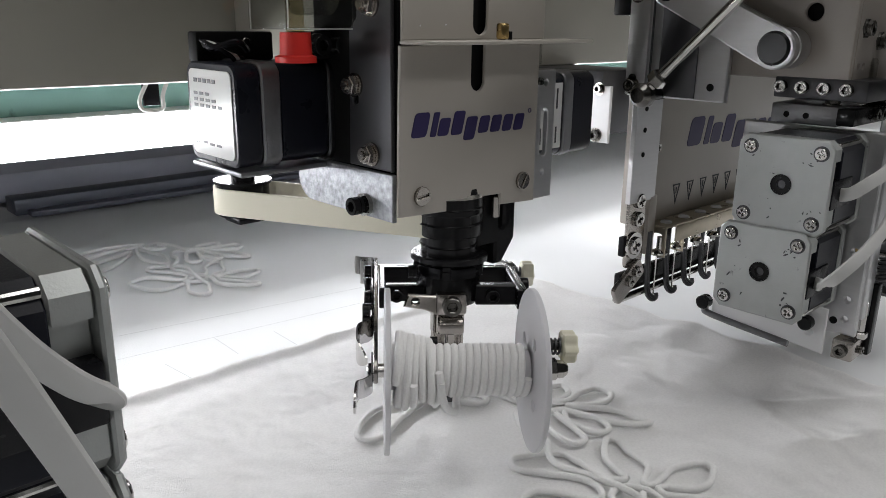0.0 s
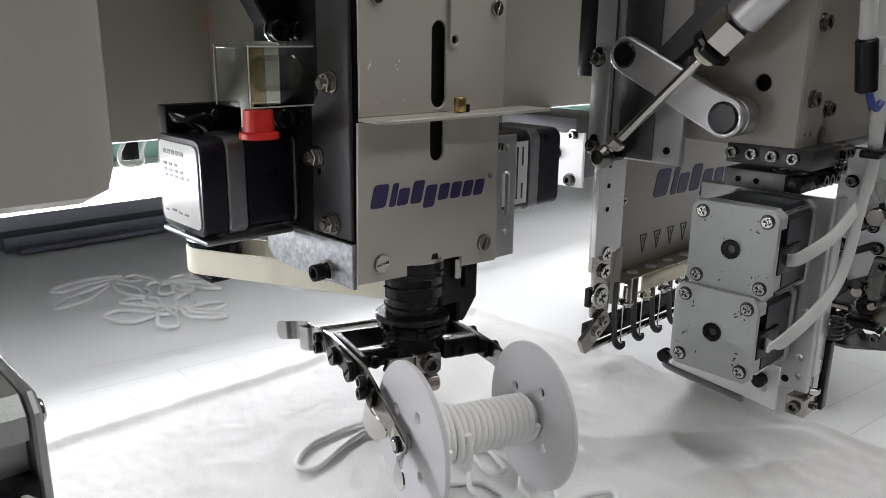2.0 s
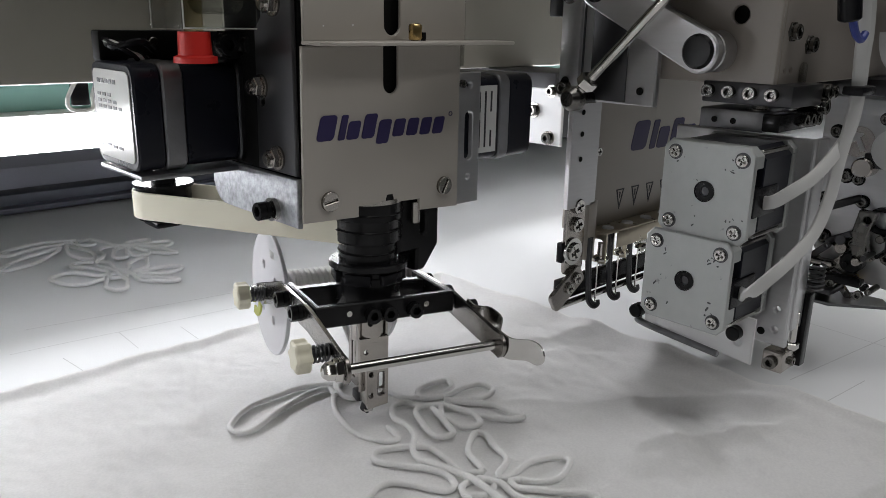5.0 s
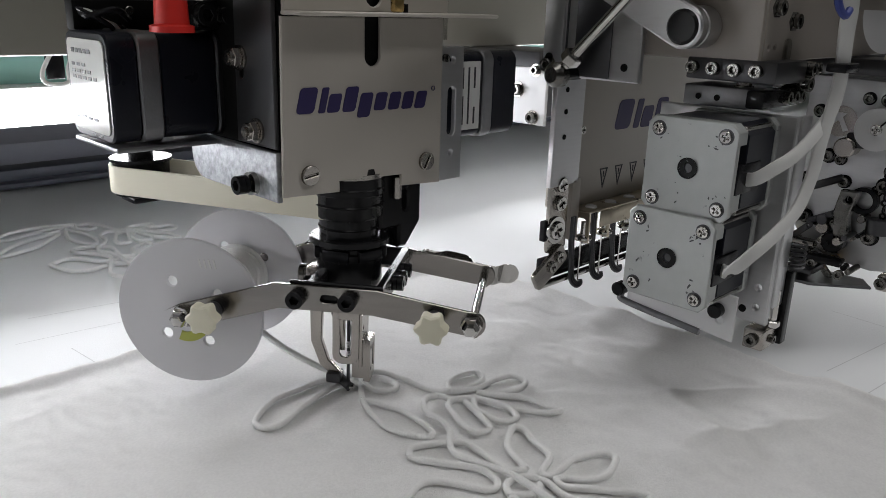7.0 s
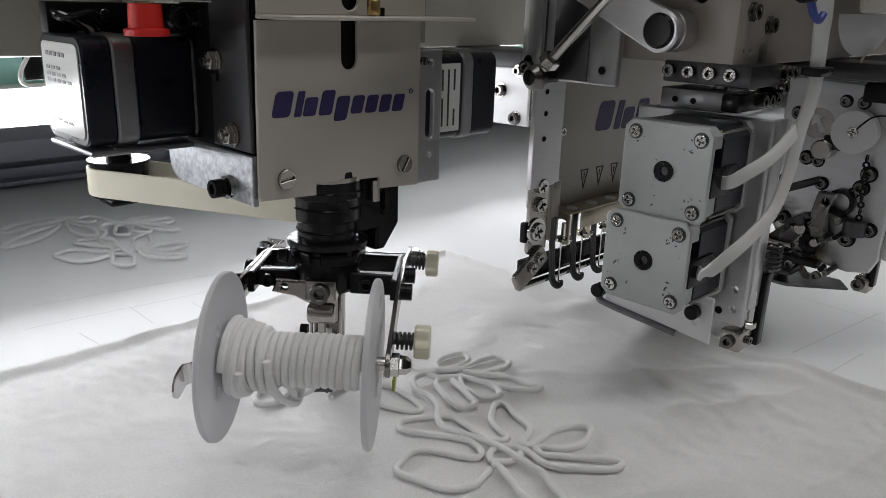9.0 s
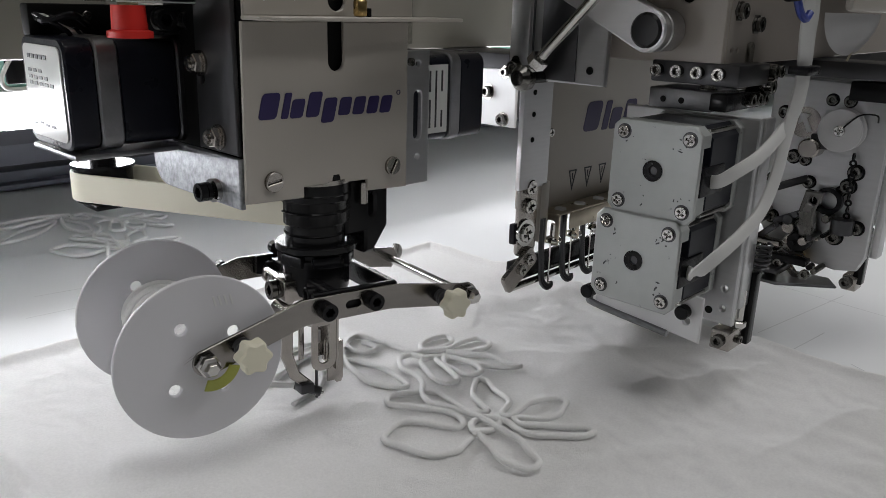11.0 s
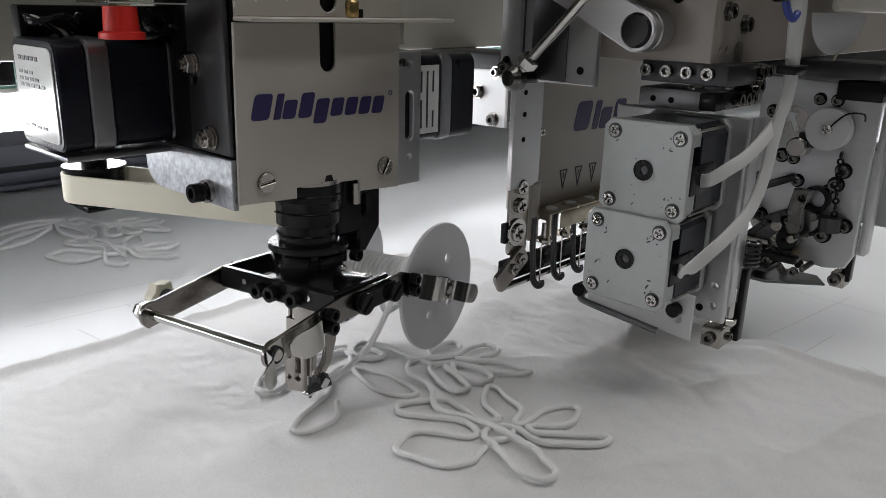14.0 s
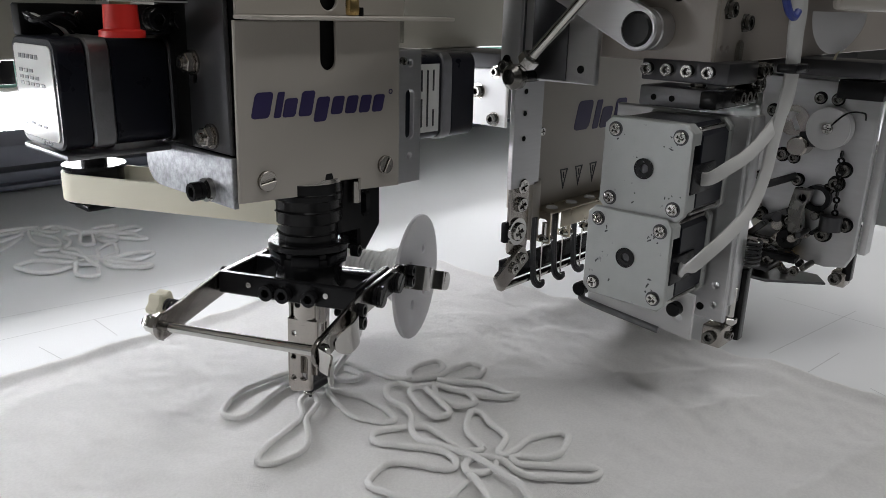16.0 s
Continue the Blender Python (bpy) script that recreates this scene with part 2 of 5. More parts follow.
def sheet(outline, holes, d0, d1, plane=FRONT, bevel=0.0003, bm=None):
    """A plate cut to an outline with real holes, from depth d0 to d1."""
    one = bmesh.new()
    edges = []
    for loop in (outline, *holes):
        vs = [one.verts.new((a, b, d0)) for a, b in loop]
        edges += [one.edges.new((vs[k], vs[(k + 1) % len(vs)])) for k in range(len(vs))]
    bmesh.ops.triangle_fill(one, use_beauty=True, use_dissolve=False, edges=edges)
    got = bmesh.ops.extrude_face_region(one, geom=one.faces[:])
    bmesh.ops.translate(one, verts=[v for v in got["geom"] if isinstance(v, bmesh.types.BMVert)], vec=(0, 0, d1 - d0))
    bmesh.ops.recalc_face_normals(one, faces=one.faces)
    if bevel:
        rim = [e for e in one.edges if len(e.link_faces) == 2 and e.calc_face_angle(0) > 1.2 and abs((e.verts[0].co - e.verts[1].co).z) < 1e-7]
        bmesh.ops.bevel(one, geom=rim, offset=bevel, segments=1, affect="EDGES")
    one.transform(plane)
    return joined(bm, one)


def face(axis, sign):
    """A turn that brings +z to the given axis and sign."""
    d = Vector([sign if a == axis else 0 for a in "xyz"])
    return d.to_track_quat("Z", "Y").to_matrix().to_4x4()


def socket_mesh(name, mat, r=0.0028, h=0.003):
    s = [(r * 0.55 * math.cos(radians(60 * k)), r * 0.55 * math.sin(radians(60 * k))) for k in range(6)]
    bm = sheet(ring_pts(0, 0, r, 24), [s], h * 0.35, h, FLAT, 0.0002)
    lathe([(0, 0), (r, 0), (r, h * 0.34), (0, h * 0.34)], 24, None, bm)
    return mesh_of(name, bm, mat)


def nut_mesh(name, mat, r=0.0042, h=0.0035):
    bm = sheet([(r * math.cos(radians(60 * k)), r * math.sin(radians(60 * k))) for k in range(6)], [ring_pts(0, 0, r * 0.5, 16)], 0, h, FLAT, 0.0004)
    lathe([(r * 0.5, h), (r * 0.78, h), (r * 0.74, h + 0.0012), (r * 0.5, h + 0.0012)], 24, None, bm)
    lathe([(0, 0), (r * 0.46, 0), (r * 0.46, h + 0.0022), (0, h + 0.0022)], 16, None, bm)
    lathe([(0, -0.001), (r * 1.25, -0.001), (r * 1.25, 0.0), (0, 0.0)], 28, None, bm)
    return mesh_of(name, bm, mat)


def phillips_mesh(name, mat, r=0.0026, h=0.0014, slot=False):
    a, b = r * 0.62, r * 0.13
    if slot:
        cut = [(-r * 0.82, -b), (r * 0.82, -b), (r * 0.82, b), (-r * 0.82, b)]
    else:
        cut = [(a, -b), (a, b), (b, b), (b, a), (-b, a), (-b, b), (-a, b), (-a, -b), (-b, -b), (-b, -a), (b, -a), (b, -b)]
    bm = sheet(ring_pts(0, 0, r, 24), [cut], h * 0.3, h, FLAT, 0.0003)
    lathe([(0, 0), (r, 0), (r, h * 0.28), (0, h * 0.28)], 24, None, bm)
    return mesh_of(name, bm, mat)


SOCKET_BLACK = socket_mesh("socket_screw", M_BLACK, 0.0033, 0.0042)
SOCKET_STEEL = socket_mesh("socket_screw", M_BOLT, 0.0026, 0.0026)
NUT = nut_mesh("lock_nut", M_NICKEL)
PHILLIPS = phillips_mesh("phillips_screw", M_CHROME)
SLOTTED = phillips_mesh("slotted_screw", M_NICKEL, 0.0046, 0.0020, True)


def fix(me, parent, x, y, z, axis, sign, size=1.0, turn=0.0, name=None):
    ob = link(name or me.name.split(".")[0], me, parent, Matrix.Translation((x, y, z)) @ face(axis, sign) @ Matrix.Rotation(radians(turn), 4, "Z") @ Matrix.Scale(size, 4))
    return ob


def ink_bars(rows, plane, depth, thick=0.0002, bm=None):
    """Flat printed bars: (a0, a1, b0, b1, slant)."""
    bm = bm or bmesh.new()
    for a0, a1, b0, b1, s in rows:
        sheet([(a0, b0), (a1, b0), (a1 + s, b1), (a0 + s, b1)], [], depth - thick, depth, plane, 0, bm)
    return bm


def logo(x0, x1, z0, z1, y, parent, lift=0.0):
    """A maker's mark as nine slanted violet blocks, the first tallest; shapes only."""
    w = (x1 - x0) / 9.3
    h = z1 - z0
    # height above the base, drop below it, and width of each block
    kinds = ((1.0, 0, 1.32), (1.0, 0, 0.52), (0.74, 0, 0.98), (1.0, 0, 1.03), (0.74, 0.26, 1.05), (0.74, 0, 0.98), (0.74, 0, 0.98), (0.74, 0, 0.95), (0.74, 0, 0.98))
    bm, x, k = bmesh.new(), x0, 0.26
    for top, drop, rel in kinds:
        up = lift * (x - x0)
        a, b = x, x + w * rel * 0.80
        lo, hi = z0 - drop * h, z0 + top * h
        sheet([(px + k * (pz - z0), pz + up) for px, pz in rounded(a, b, lo, hi, (b - a) * 0.2, 4)], [], y - 0.0003, y, FRONT, 0, bm)
        x += w * rel
    return part("logo_mark", bm, M_LOGO, parent, "violet maker's mark of slanted blocks")


# ---- room and table ----
def structure(name, bm, mat, label, category):
    return tagged(part(name, bm, mat), label, category, "", "structure")


structure("floor", box(-5, 5.5, -5, 5, -0.86, -0.8, 0), M_FLOOR, "grey workshop floor", "floor")
structure("ceiling", box(-5, 5.5, -5, 5, 2.6, 2.7, 0), M_WALL, "pale workshop ceiling", "ceiling")
structure("wall_north", box(-5, 5.5, 5, 5.2, -0.8, 2.6, 0), M_WALL, "pale workshop wall", "wall")
structure("wall_south", box(-5, 5.5, -5.2, -5, -0.8, 2.6, 0), M_WALL, "pale workshop wall", "wall")
structure("wall_west", box(-5.2, -5, -5.2, 5.2, -0.8, 2.6, 0), M_WALL, "pale workshop wall", "wall")
structure("wall_east", box(5.5, 5.7, -5.2, 5.2, -0.8, 2.6, 0), M_WALL, "pale workshop wall", "wall")

table = empty("machine_table", "pale embroidery machine table under the stretched fabric", "table")
part("tabletop", box(-1.4, 2.6, -0.45, 1.55, -0.05, -0.006, 0.002), M_WHITE, table)
for lx in (-1.2, 0.6, 2.4):
    for ly in (-0.3, 1.4):
        part("leg", box(lx - 0.04, lx + 0.04, ly - 0.04, ly + 0.04, -0.8, -0.05, 0.003), M_BEAM, table)

beam = empty("machine_beam", "beige painted machine beam with rust stains above the table", "machine beam")
part("beam_body", box(-1.4, 2.6, 0.425, 0.70, 0.149, 0.62, 0.002), M_BEAM, beam)
part("paint_ridge", box(-0.2, 0.16, 0.4235, 0.425, 0.2225, 0.2232, 0.0002), M_CHROME, beam, "thin bare metal scratch line")
part("teal_rail", box(-1.4, 2.6, 0.50, 0.52, 0.1265, 0.149, 0.001), M_TEAL, beam, "teal painted lower rail")
led = empty("led_strip", "glowing white light strip under the beam", "light")
part("tube", box(-0.7, 1.70, 0.468, 0.474, 0.1070, 0.1280, 0.001), M_LED, led)
part("holder", box(-0.7, 1.70, 0.4745, 0.4995, 0.1140, 0.1280, 0.001), M_WHITE, led)
hook = empty("cable_hook", "white wire hook hanging below the beam", "hook")
part("wire", tube(spline([(0.194, 0.455, 0.149), (0.188, 0.455, 0.138), (0.190, 0.455, 0.132), (0.201, 0.455, 0.132), (0.202, 0.455, 0.140), (0.206, 0.455, 0.149)], 8), 0.0012), M_CABLE, hook)
part("strap", box(0.191, 0.201, 0.457, 0.459, 0.134, 0.149, 0.0005), M_BLACKPL, hook)

rail = empty("frame_rail", "dark steel clamp rail across the back of the fabric", "rail")
part("rail_body", box(0.20, 2.4, 0.80, 0.83, 0.001, 0.016, 0.001), M_RAIL, rail)
part("rail_lip", box(0.21, 2.4, 0.785, 0.80, 0.001, 0.006, 0.0008), M_RAIL, rail)
part("back_cover", box(-1.4, 2.6, 0.87, 1.30, 0.0005, 0.03, 0.002), M_BLUEGREY, rail, "blue-grey cloth cover")

# ---- moving fabric ----
SHIFT = [
    (0.0, -53.9, -37.2), (0.5, -51.5, -30.0), (1.0, -52.9, -23.5), (1.5, -51, -18.0), (2.0, -50.1, -9.4), (2.5, -51, -1.2), (3.0, -55.2, 6.3), (3.5, -61, 9.7),
    (4.0, -61.9, 5.7), (4.5, -61.2, -2.8), (5.3, -58, -15), (6.2, -54, -30), (7.0, -51.9, -38.2), (7.5, -46.6, -38.3), (8.0, -38.6, -32.2), (8.5, -35.6, -28.2), (9.7, -25, -16),
    (11.0, -14.8, -3), (11.5, -7.4, -0.6), (12.0, -2, 2), (12.5, 0.3, -0.2), (13.0, -2.7, -6.8), (13.5, -7.6, -12), (14.0, -15.1, -15), (14.5, -22.7, -14.6), (15.0, -29.4, -16.1), (15.5, -36.9, -20.9), (16.0, -40.9, -26)]
AX, AY = 0.2467, 0.2559

fabric = empty("stretched_fabric", "white fabric stretched on the moving frame with corded flower patterns", "fabric", pose(-0.054, -0.038, 0))


def sheet_grid(x0, x1, y0, y1, nx, ny, height):
    bm = bmesh.new()
    g = [[bm.verts.new((x0 + (x1 - x0) * i / nx, y0 + (y1 - y0) * j / ny, 0)) for i in range(nx + 1)] for j in range(ny + 1)]
    for row in g:
        for v in row:
            v.co.z = height(v.co.x, v.co.y)
    for j in range(ny):
        for i in range(nx):
            bm.faces.new((g[j][i], g[j][i + 1], g[j + 1][i + 1], g[j + 1][i]))
    return bm


def base_height(x, y):
    return -0.0045 + 0.0008 * noise.noise((x * 7, y * 7, 3))


part("backing", sheet_grid(-1.2, 2.3, -0.40, 0.84, 175, 62, base_height), M_BASE, fabric, "thin white backing fabric")
X0, X1, Y0, Y1 = 0.128, 0.486, 0.0, 0.406


FOLDS = [(0.438, 0.148, 0.393, 0.102, 0.0032, 0.007), (0.373, 0.121, 0.319, 0.072, 0.0036, 0.008), (0.425, 0.221, 0.389, 0.138, 0.0028, 0.009), (0.300, 0.140, 0.345, 0.124, 0.0018, 0.008),
         (0.411, 0.178, 0.396, 0.123, -0.0016, 0.006), (0.365, 0.160, 0.350, 0.105, 0.0022, 0.010), (0.240, 0.10, 0.330, 0.06, 0.0022, 0.012), (0.455, 0.20, 0.470, 0.09, 0.0022, 0.008), (0.15, 0.30, 0.20, 0.20, 0.0016, 0.015)]


def panel_height(x, y):
    wob = 0.004 * noise.noise((x * 18, y * 18, 9))
    e = min(x - X0, X1 - x, y - Y0, Y1 - y) + wob * 0.5
    lump = (0.0038 + 0.0008 * noise.noise((x * 60, y * 60, 6))) * math.exp(-((e - 0.006) / 0.0042) ** 2)
    drop = -0.0042 * math.exp(-(max(e, 0) / 0.0022) ** 2)
    w = max(0.0, min(1.0, (x - 0.335) / 0.06)) * max(0.0, min(1.0, (0.34 - y) / 0.08))
    w = w * w * (3 - 2 * w)
    a = noise.noise((x * 16 + y * 26, (x - y) * 7, 1.5))
    crease = (1 - abs(a)) ** 3 * 0.0036 * w + 0.0022 * w * noise.noise((x * 34 + y * 12, y * 30, 4.2)) + 0.0010 * w * noise.noise((x * 70, y * 55, 7.7)) + 0.0007 * w * noise.noise((x * 130, y * 90, 1.1))
    fold = 0.0
    for (ax, ay, bx, by, amp, wid) in FOLDS:
        dx, dy = bx - ax, by - ay
        ll = math.hypot(dx, dy)
        u = ((x - ax) * dx + (y - ay) * dy) / ll / ll
        d = ((x - ax) * dy - (y - ay) * dx) / ll + 0.006 * noise.noise((x * 25, y * 25, amp * 1000))
        fade = max(0.0, 1 - max(0.0, abs(u - 0.5) - 0.35) / 0.3)
        fold += 0.6 * amp * math.exp(-(d / (0.72 * wid)) ** 2) * fade
    crease += fold
    soft = 0.0016 * noise.noise((x * 22, y * 22, 5)) + 0.0011 * noise.noise((x * 55, y * 55, 2)) + 0.0005 * noise.noise((x * 150, y * 150, 3)) + 0.00025 * noise.noise((x * 420, y * 420, 8))
    return -0.0012 + lump + drop + crease + soft


part("cloth_panel", sheet_grid(X0, X1, Y0, Y1, 420, 470, panel_height), M_TERRY, fabric, "soft white terry cloth panel with creases")
# printed guide lines on the backing
M_LINE = material("guide_line_ink", (0.60, 0.60, 0.61), 0.8)
for gx, gy, ln, al in ((0.5175, 0.1215, 0.050, -6), (0.5005, 0.0805, 0.027, 64), (0.566, 0.140, 0.11, -8), (0.60, 0.10, 0.16, 85), (0.281, 0.454, 0.165, -6), (0.258, 0.440, 0.032, 88), (0.291, 0.427, 0.027, 88), (0.221, 0.425, 0.026, 96), (0.300, 0.484, 0.170, -9)):
    bm, ca, sa = bmesh.new(), math.cos(radians(al)), math.sin(radians(al))
    edge = []
    for k in range(31):
        s = ln * (k / 30 - 0.5)
        edge.append([bm.verts.new((gx + s * ca - w * sa, gy + s * sa + w * ca, base_height(gx + s * ca, gy + s * sa) + 0.00025)) for w in (-0.0003, 0.0003)])
    for a, c in zip(edge, edge[1:]):
        bm.faces.new((a[0], a[1], c[1], c[0]))
    part("guide_line", bm, M_LINE, fabric, "thin grey printed guide line")

CORD_R = 0.00142
# one cord wanders round the two flowers: lengths of its way on the fabric in mm, and how high each lies
CURL = ((327, 274), (325, 284), (319, 297), (309, 296), (306, 288), (312, 280), (318, 282), (316, 291))
STEM = ((326, 252), (324, 260), (316, 260), (310, 252), (310, 243), (306, 233), (299, 226), (295, 218), (296, 210), (299, 202), (301, 193), (300, 185), (299, 174), (299, 166), (295, 158), (291, 149), (285, 149), (282, 154), (281, 161), (285, 171), (289, 180), (288, 183))
LOBES = ((288, 183), (282, 182), (275, 180), (267, 183), (263, 189), (260, 199), (258, 208), (263, 212), (271, 214), (277, 211), (283, 202), (287, 195), (292, 193), (296, 197), (296, 204), (290, 215), (281, 228), (283, 234), (289, 235), (300, 229), (306, 223), (306, 214), (304, 204), (304, 198), (310, 193))
CROWN = ((310, 193), (313, 198), (316, 207), (322, 213), (330, 217), (333, 213), (330, 206), (327, 197), (323, 191), (313, 187), (313, 183), (321, 183), (330, 184), (338, 181), (344, 177), (343, 172), (335, 168), (328, 167), (321, 171), (317, 178))
HEART = ((317, 178), (313, 180), (312, 175), (315, 169), (321, 161), (328, 153), (329, 147), (321, 149), (312, 158), (308, 164), (307, 172), (309, 180), (307, 187), (303, 191), (296, 191), (292, 186), (296, 181), (301, 180), (305, 182))
LEAF = ((309, 301), (292, 309), (272, 310), (258, 306), (248, 297), (254, 289), (272, 295), (292, 299), (304, 298), (303, 290))
SMALL_FLOWER = (
    ((327, 274), (329, 266), (334, 261), (344, 256), (354, 258), (358, 265), (352, 268), (340, 268), (333, 260)),
    ((333, 260), (343, 253), (357, 253), (368, 251), (368, 242), (360, 238), (352, 242), (342, 250)),
    ((341, 250), (348, 241), (355, 230), (356, 220), (358, 212), (351, 215), (344, 225), (339, 237), (337, 248)),
    ((337, 248), (329, 239), (328, 231), (329, 223), (337, 221), (341, 229), (339, 237), (337, 244)),
    ((337, 244), (332, 249), (327, 252), (322, 250), (318, 242), (314, 233), (314, 225), (321, 223), (324, 230), (328, 240), (330, 247)))


def on_cloth(path, lift=0.0):
    """Lays a path on the terry panel."""
    return [Vector((p.x, p.y, panel_height(p.x, p.y) + 0.0019 + lift + p.z)) for p in path]


def petal_path(bx, by, tx, ty, w):
    b, t = Vector((bx, by, 0)) / 1000, Vector((tx, ty, 0)) / 1000
    d = t - b
    n = Vector((-d.y, d.x, 0)).normalized() * w / 2000
    pts = [b + n * 0.1, b + d * 0.22 + n * 0.62, b + d * 0.55 + n * 1.05, b + d * 0.86 + n * 0.66, t,
           b + d * 0.88 - n * 0.62, b + d * 0.55 - n * 1.0, b + d * 0.2 - n * 0.55, b - d * 0.04 + Vector((0, 0, 0.0012))]
    for k, p in enumerate(pts):
        p += Vector((noise.noise((p.x * 90, p.y * 90, k)), noise.noise((p.y * 90, p.x * 90, k + 7)), 0)) * 0.0012
    return spline(pts, 9)


def twisted(path, r, pitch=0.0018, step=0.00032, seg=20):
    """A braided cord along a path."""
    out, run = [path[0]], 0.0
    for a, b in zip(path, path[1:]):
        n = max(1, round((b - a).length / step))
        out += [a.lerp(b, k / n) for k in range(1, n + 1)]
    bm = bmesh.new()
    rings = []
    for i, p in enumerate(out):
        d = (out[min(i + 1, len(out) - 1)] - out[max(i - 1, 0)]).normalized()
        s = d.cross(Vector((0, 0, 1))).normalized()
        u = s.cross(d)
        run += (p - out[i - 1]).length if i else 0.0
        ring = []
        for k in range(seg):
            a = 2 * math.pi * k / seg
            rr = r * (1.0 + 0.13 * math.cos(5 * a) * math.cos(2 * math.pi * run / pitch) + 0.05 * noise.noise((p.x * 300, p.y * 300, a)))
            ring.append(bm.verts.new(p + rr * (math.cos(a) * s + math.sin(a) * u)))
        rings.append(ring)
    for a, b in zip(rings, rings[1:]):
        for k in range(seg):
            bm.faces.new((a[k], a[(k + 1) % seg], b[(k + 1) % seg], b[k]))
    bm.faces.new(rings[0])
    bm.faces.new(rings[-1])
    return bm


def cord_pattern(parent, dy):
    front = dy == 0

    def lay(name, path, lift):
        path = on_cloth(path, lift) if front else [Vector((p.x, p.y + dy, p.z - 0.0020 + lift)) for p in path]
        part(name, twisted(path, CORD_R), M_CORD, parent)

    for way, lift in ((CURL, 0.0), (STEM, 0.0015), (LOBES, 0.0), (CROWN, 0.0003), (HEART, 0.0001), *[(f, 0.0003 * k) for k, f in enumerate(SMALL_FLOWER)]):
        lay("pattern_cord", spline([(x / 1000, y / 1000, 0) for x, y in way], 6), lift)
    lay("pattern_cord", spline([(x / 1000, y / 1000, 0) for x, y in LEAF], 6), 0.0)
    if not front:
        for leaf in ((297, 287, 300, 239, 15), (289, 283, 237, 250, 18)):
            lay("petal_cord", petal_path(*leaf), 0.0)


cord_pattern(fabric, 0.0)
cord_pattern(fabric, 0.374)

# cord laid while the machine runs: short lengths that leave the guide one after the other
LAY = spline([(0.302, 0.290, 0.0012), (0.294, 0.277, 0.0012), (0.289, 0.258, 0.0012), (0.294, 0.243, 0.0012), (0.300, 0.238, 0.0012), (0.304, 0.246, 0.0012), (0.303, 0.262, 0.0012),
              (0.297, 0.279, 0.0015), (0.291, 0.284, 0.0022), (0.280, 0.281, 0.0015), (0.272, 0.270, 0.0012), (0.258, 0.265, 0.0012), (0.246, 0.260, 0.0012), (0.236, 0.252, 0.0012),
              (0.241, 0.246, 0.0012), (0.256, 0.247, 0.0012), (0.265, 0.256, 0.0012), (0.272, 0.266, 0.0022), (0.283, 0.272, 0.0018), (0.288, 0.281, 0.0018)], 4)
LAY = [Vector((p.x, p.y, panel_height(p.x, p.y) + 0.0004 + p.z)) for p in LAY]
LAY_T = [(0, 0.0), (16, 3.3), (28, 6.8), (32, 7.2), (40, 9.3), (52, 12.0), (64, 13.6), (72, 15.2), (76, 16.0)]
laid_cord = []
for k in range(len(LAY) - 1):
    a, b = LAY[k], LAY[k + 1]
    mid, d = (a + b) / 2, b - a
    L = d.length / 2 + 0.0008
    knit = max(2, round(2 * L / 0.0006))
    bm = lathe([(0, -L)] + [(CORD_R * (1.02 if j % 2 else 0.84), -L + 2 * L * j / knit) for j in range(knit + 1)] + [(0, L)], 12)
    ob = part("laid_cord", bm, M_CORD, fabric)
    rest = Matrix.Translation(mid) @ d.to_track_quat("Z", "Y").to_matrix().to_4x4()
    laid_cord.append((ob, rest, float(np.interp(k + 1, [q[0] for q in LAY_T], [q[1] for q in LAY_T]))))


# ---- stepper motors ----
def square_motor(parent, x_face, x_end, yc, zc, w, cuts):
    """A square motor along x: flange at x_face, label on the far end."""
    s = 1 if x_end > x_face else -1
    h = w / 2
    mot = empty("stepper_motor", "black square stepper motor with bright bands", "")
    mot.parent = parent
    L = abs(x_end - x_face)
    cuts = [(a, b, {"alu": M_ALU, "dull": M_DULL, "dark": M_STEEL, "lacquer": M_MOTOR}[k], nm, off) for a, b, k, nm, off in cuts]
    for a, b, mat, nm, off in cuts:
        xs = sorted((x_face + s * L * a, x_face + s * L * b))
        part(nm, sheet(rounded(yc - h - off, yc + h + off, zc - h - off, zc + h + off, 0.006), [], xs[0], xs[1], SIDE, 0.0008), mat, mot)
    return mot


cording = empty("cording_head", "cream and steel cording head with a spindle, hung from the beam", "embroidery head")
# front covers
slot_lower = [(0.2025, 0.1058), (0.2300, 0.1044), (0.2300, 0.1090), (0.2640, 0.1075), (0.2640, 0.1024), (0.2880, 0.1010), (0.2880, 0.1745)]
slot_lower += [(0.2515, 0.1745)] + ring_pts(0.2475, 0.1590, 0.0040, 10, 0, -180) + [(0.2435, 0.1745), (0.2038, 0.1745)]
part("lower_cover", sheet(slot_lower, [], 0.2400, 0.2418, FRONT, 0.0004), M_CREAM, cording, "cream lower cover plate with an open slot")
part("upper_cover", sheet([(0.2045, 0.1765), (0.2900, 0.1765), (0.2900, 0.275), (0.2045, 0.275)], [stadium(0.2435, 0.2520, 0.1785, 0.2155), ring_pts(0.2565, 0.2075, 0.0022, 14)], 0.2395, 0.2412, FRONT, 0.0004), M_CREAM, cording, "cream upper cover plate")
part("shelf", sheet([(0.2045, 0.2412), (0.2045, 0.2290), (0.2100, 0.2240), (0.3060, 0.2240), (0.3060, 0.2412)], [], 0.1750, 0.1766, FLAT, 0.0004), M_CREAM, cording, "bent cream shelf lip")
# filler box; the shade behind the open slots is put into its colour
part("inner_shade_block", box(0.2045, 0.2890, 0.2430, 0.3000, 0.1120, 0.275, 0.001), M_BLACK_SHADE, cording, "near-black filler with the head's inner shade in its colour")
part("back_body", box(0.2350, 0.2850, 0.3000, 0.4250, 0.1300, 0.40, 0.002), M_BEAM, cording)
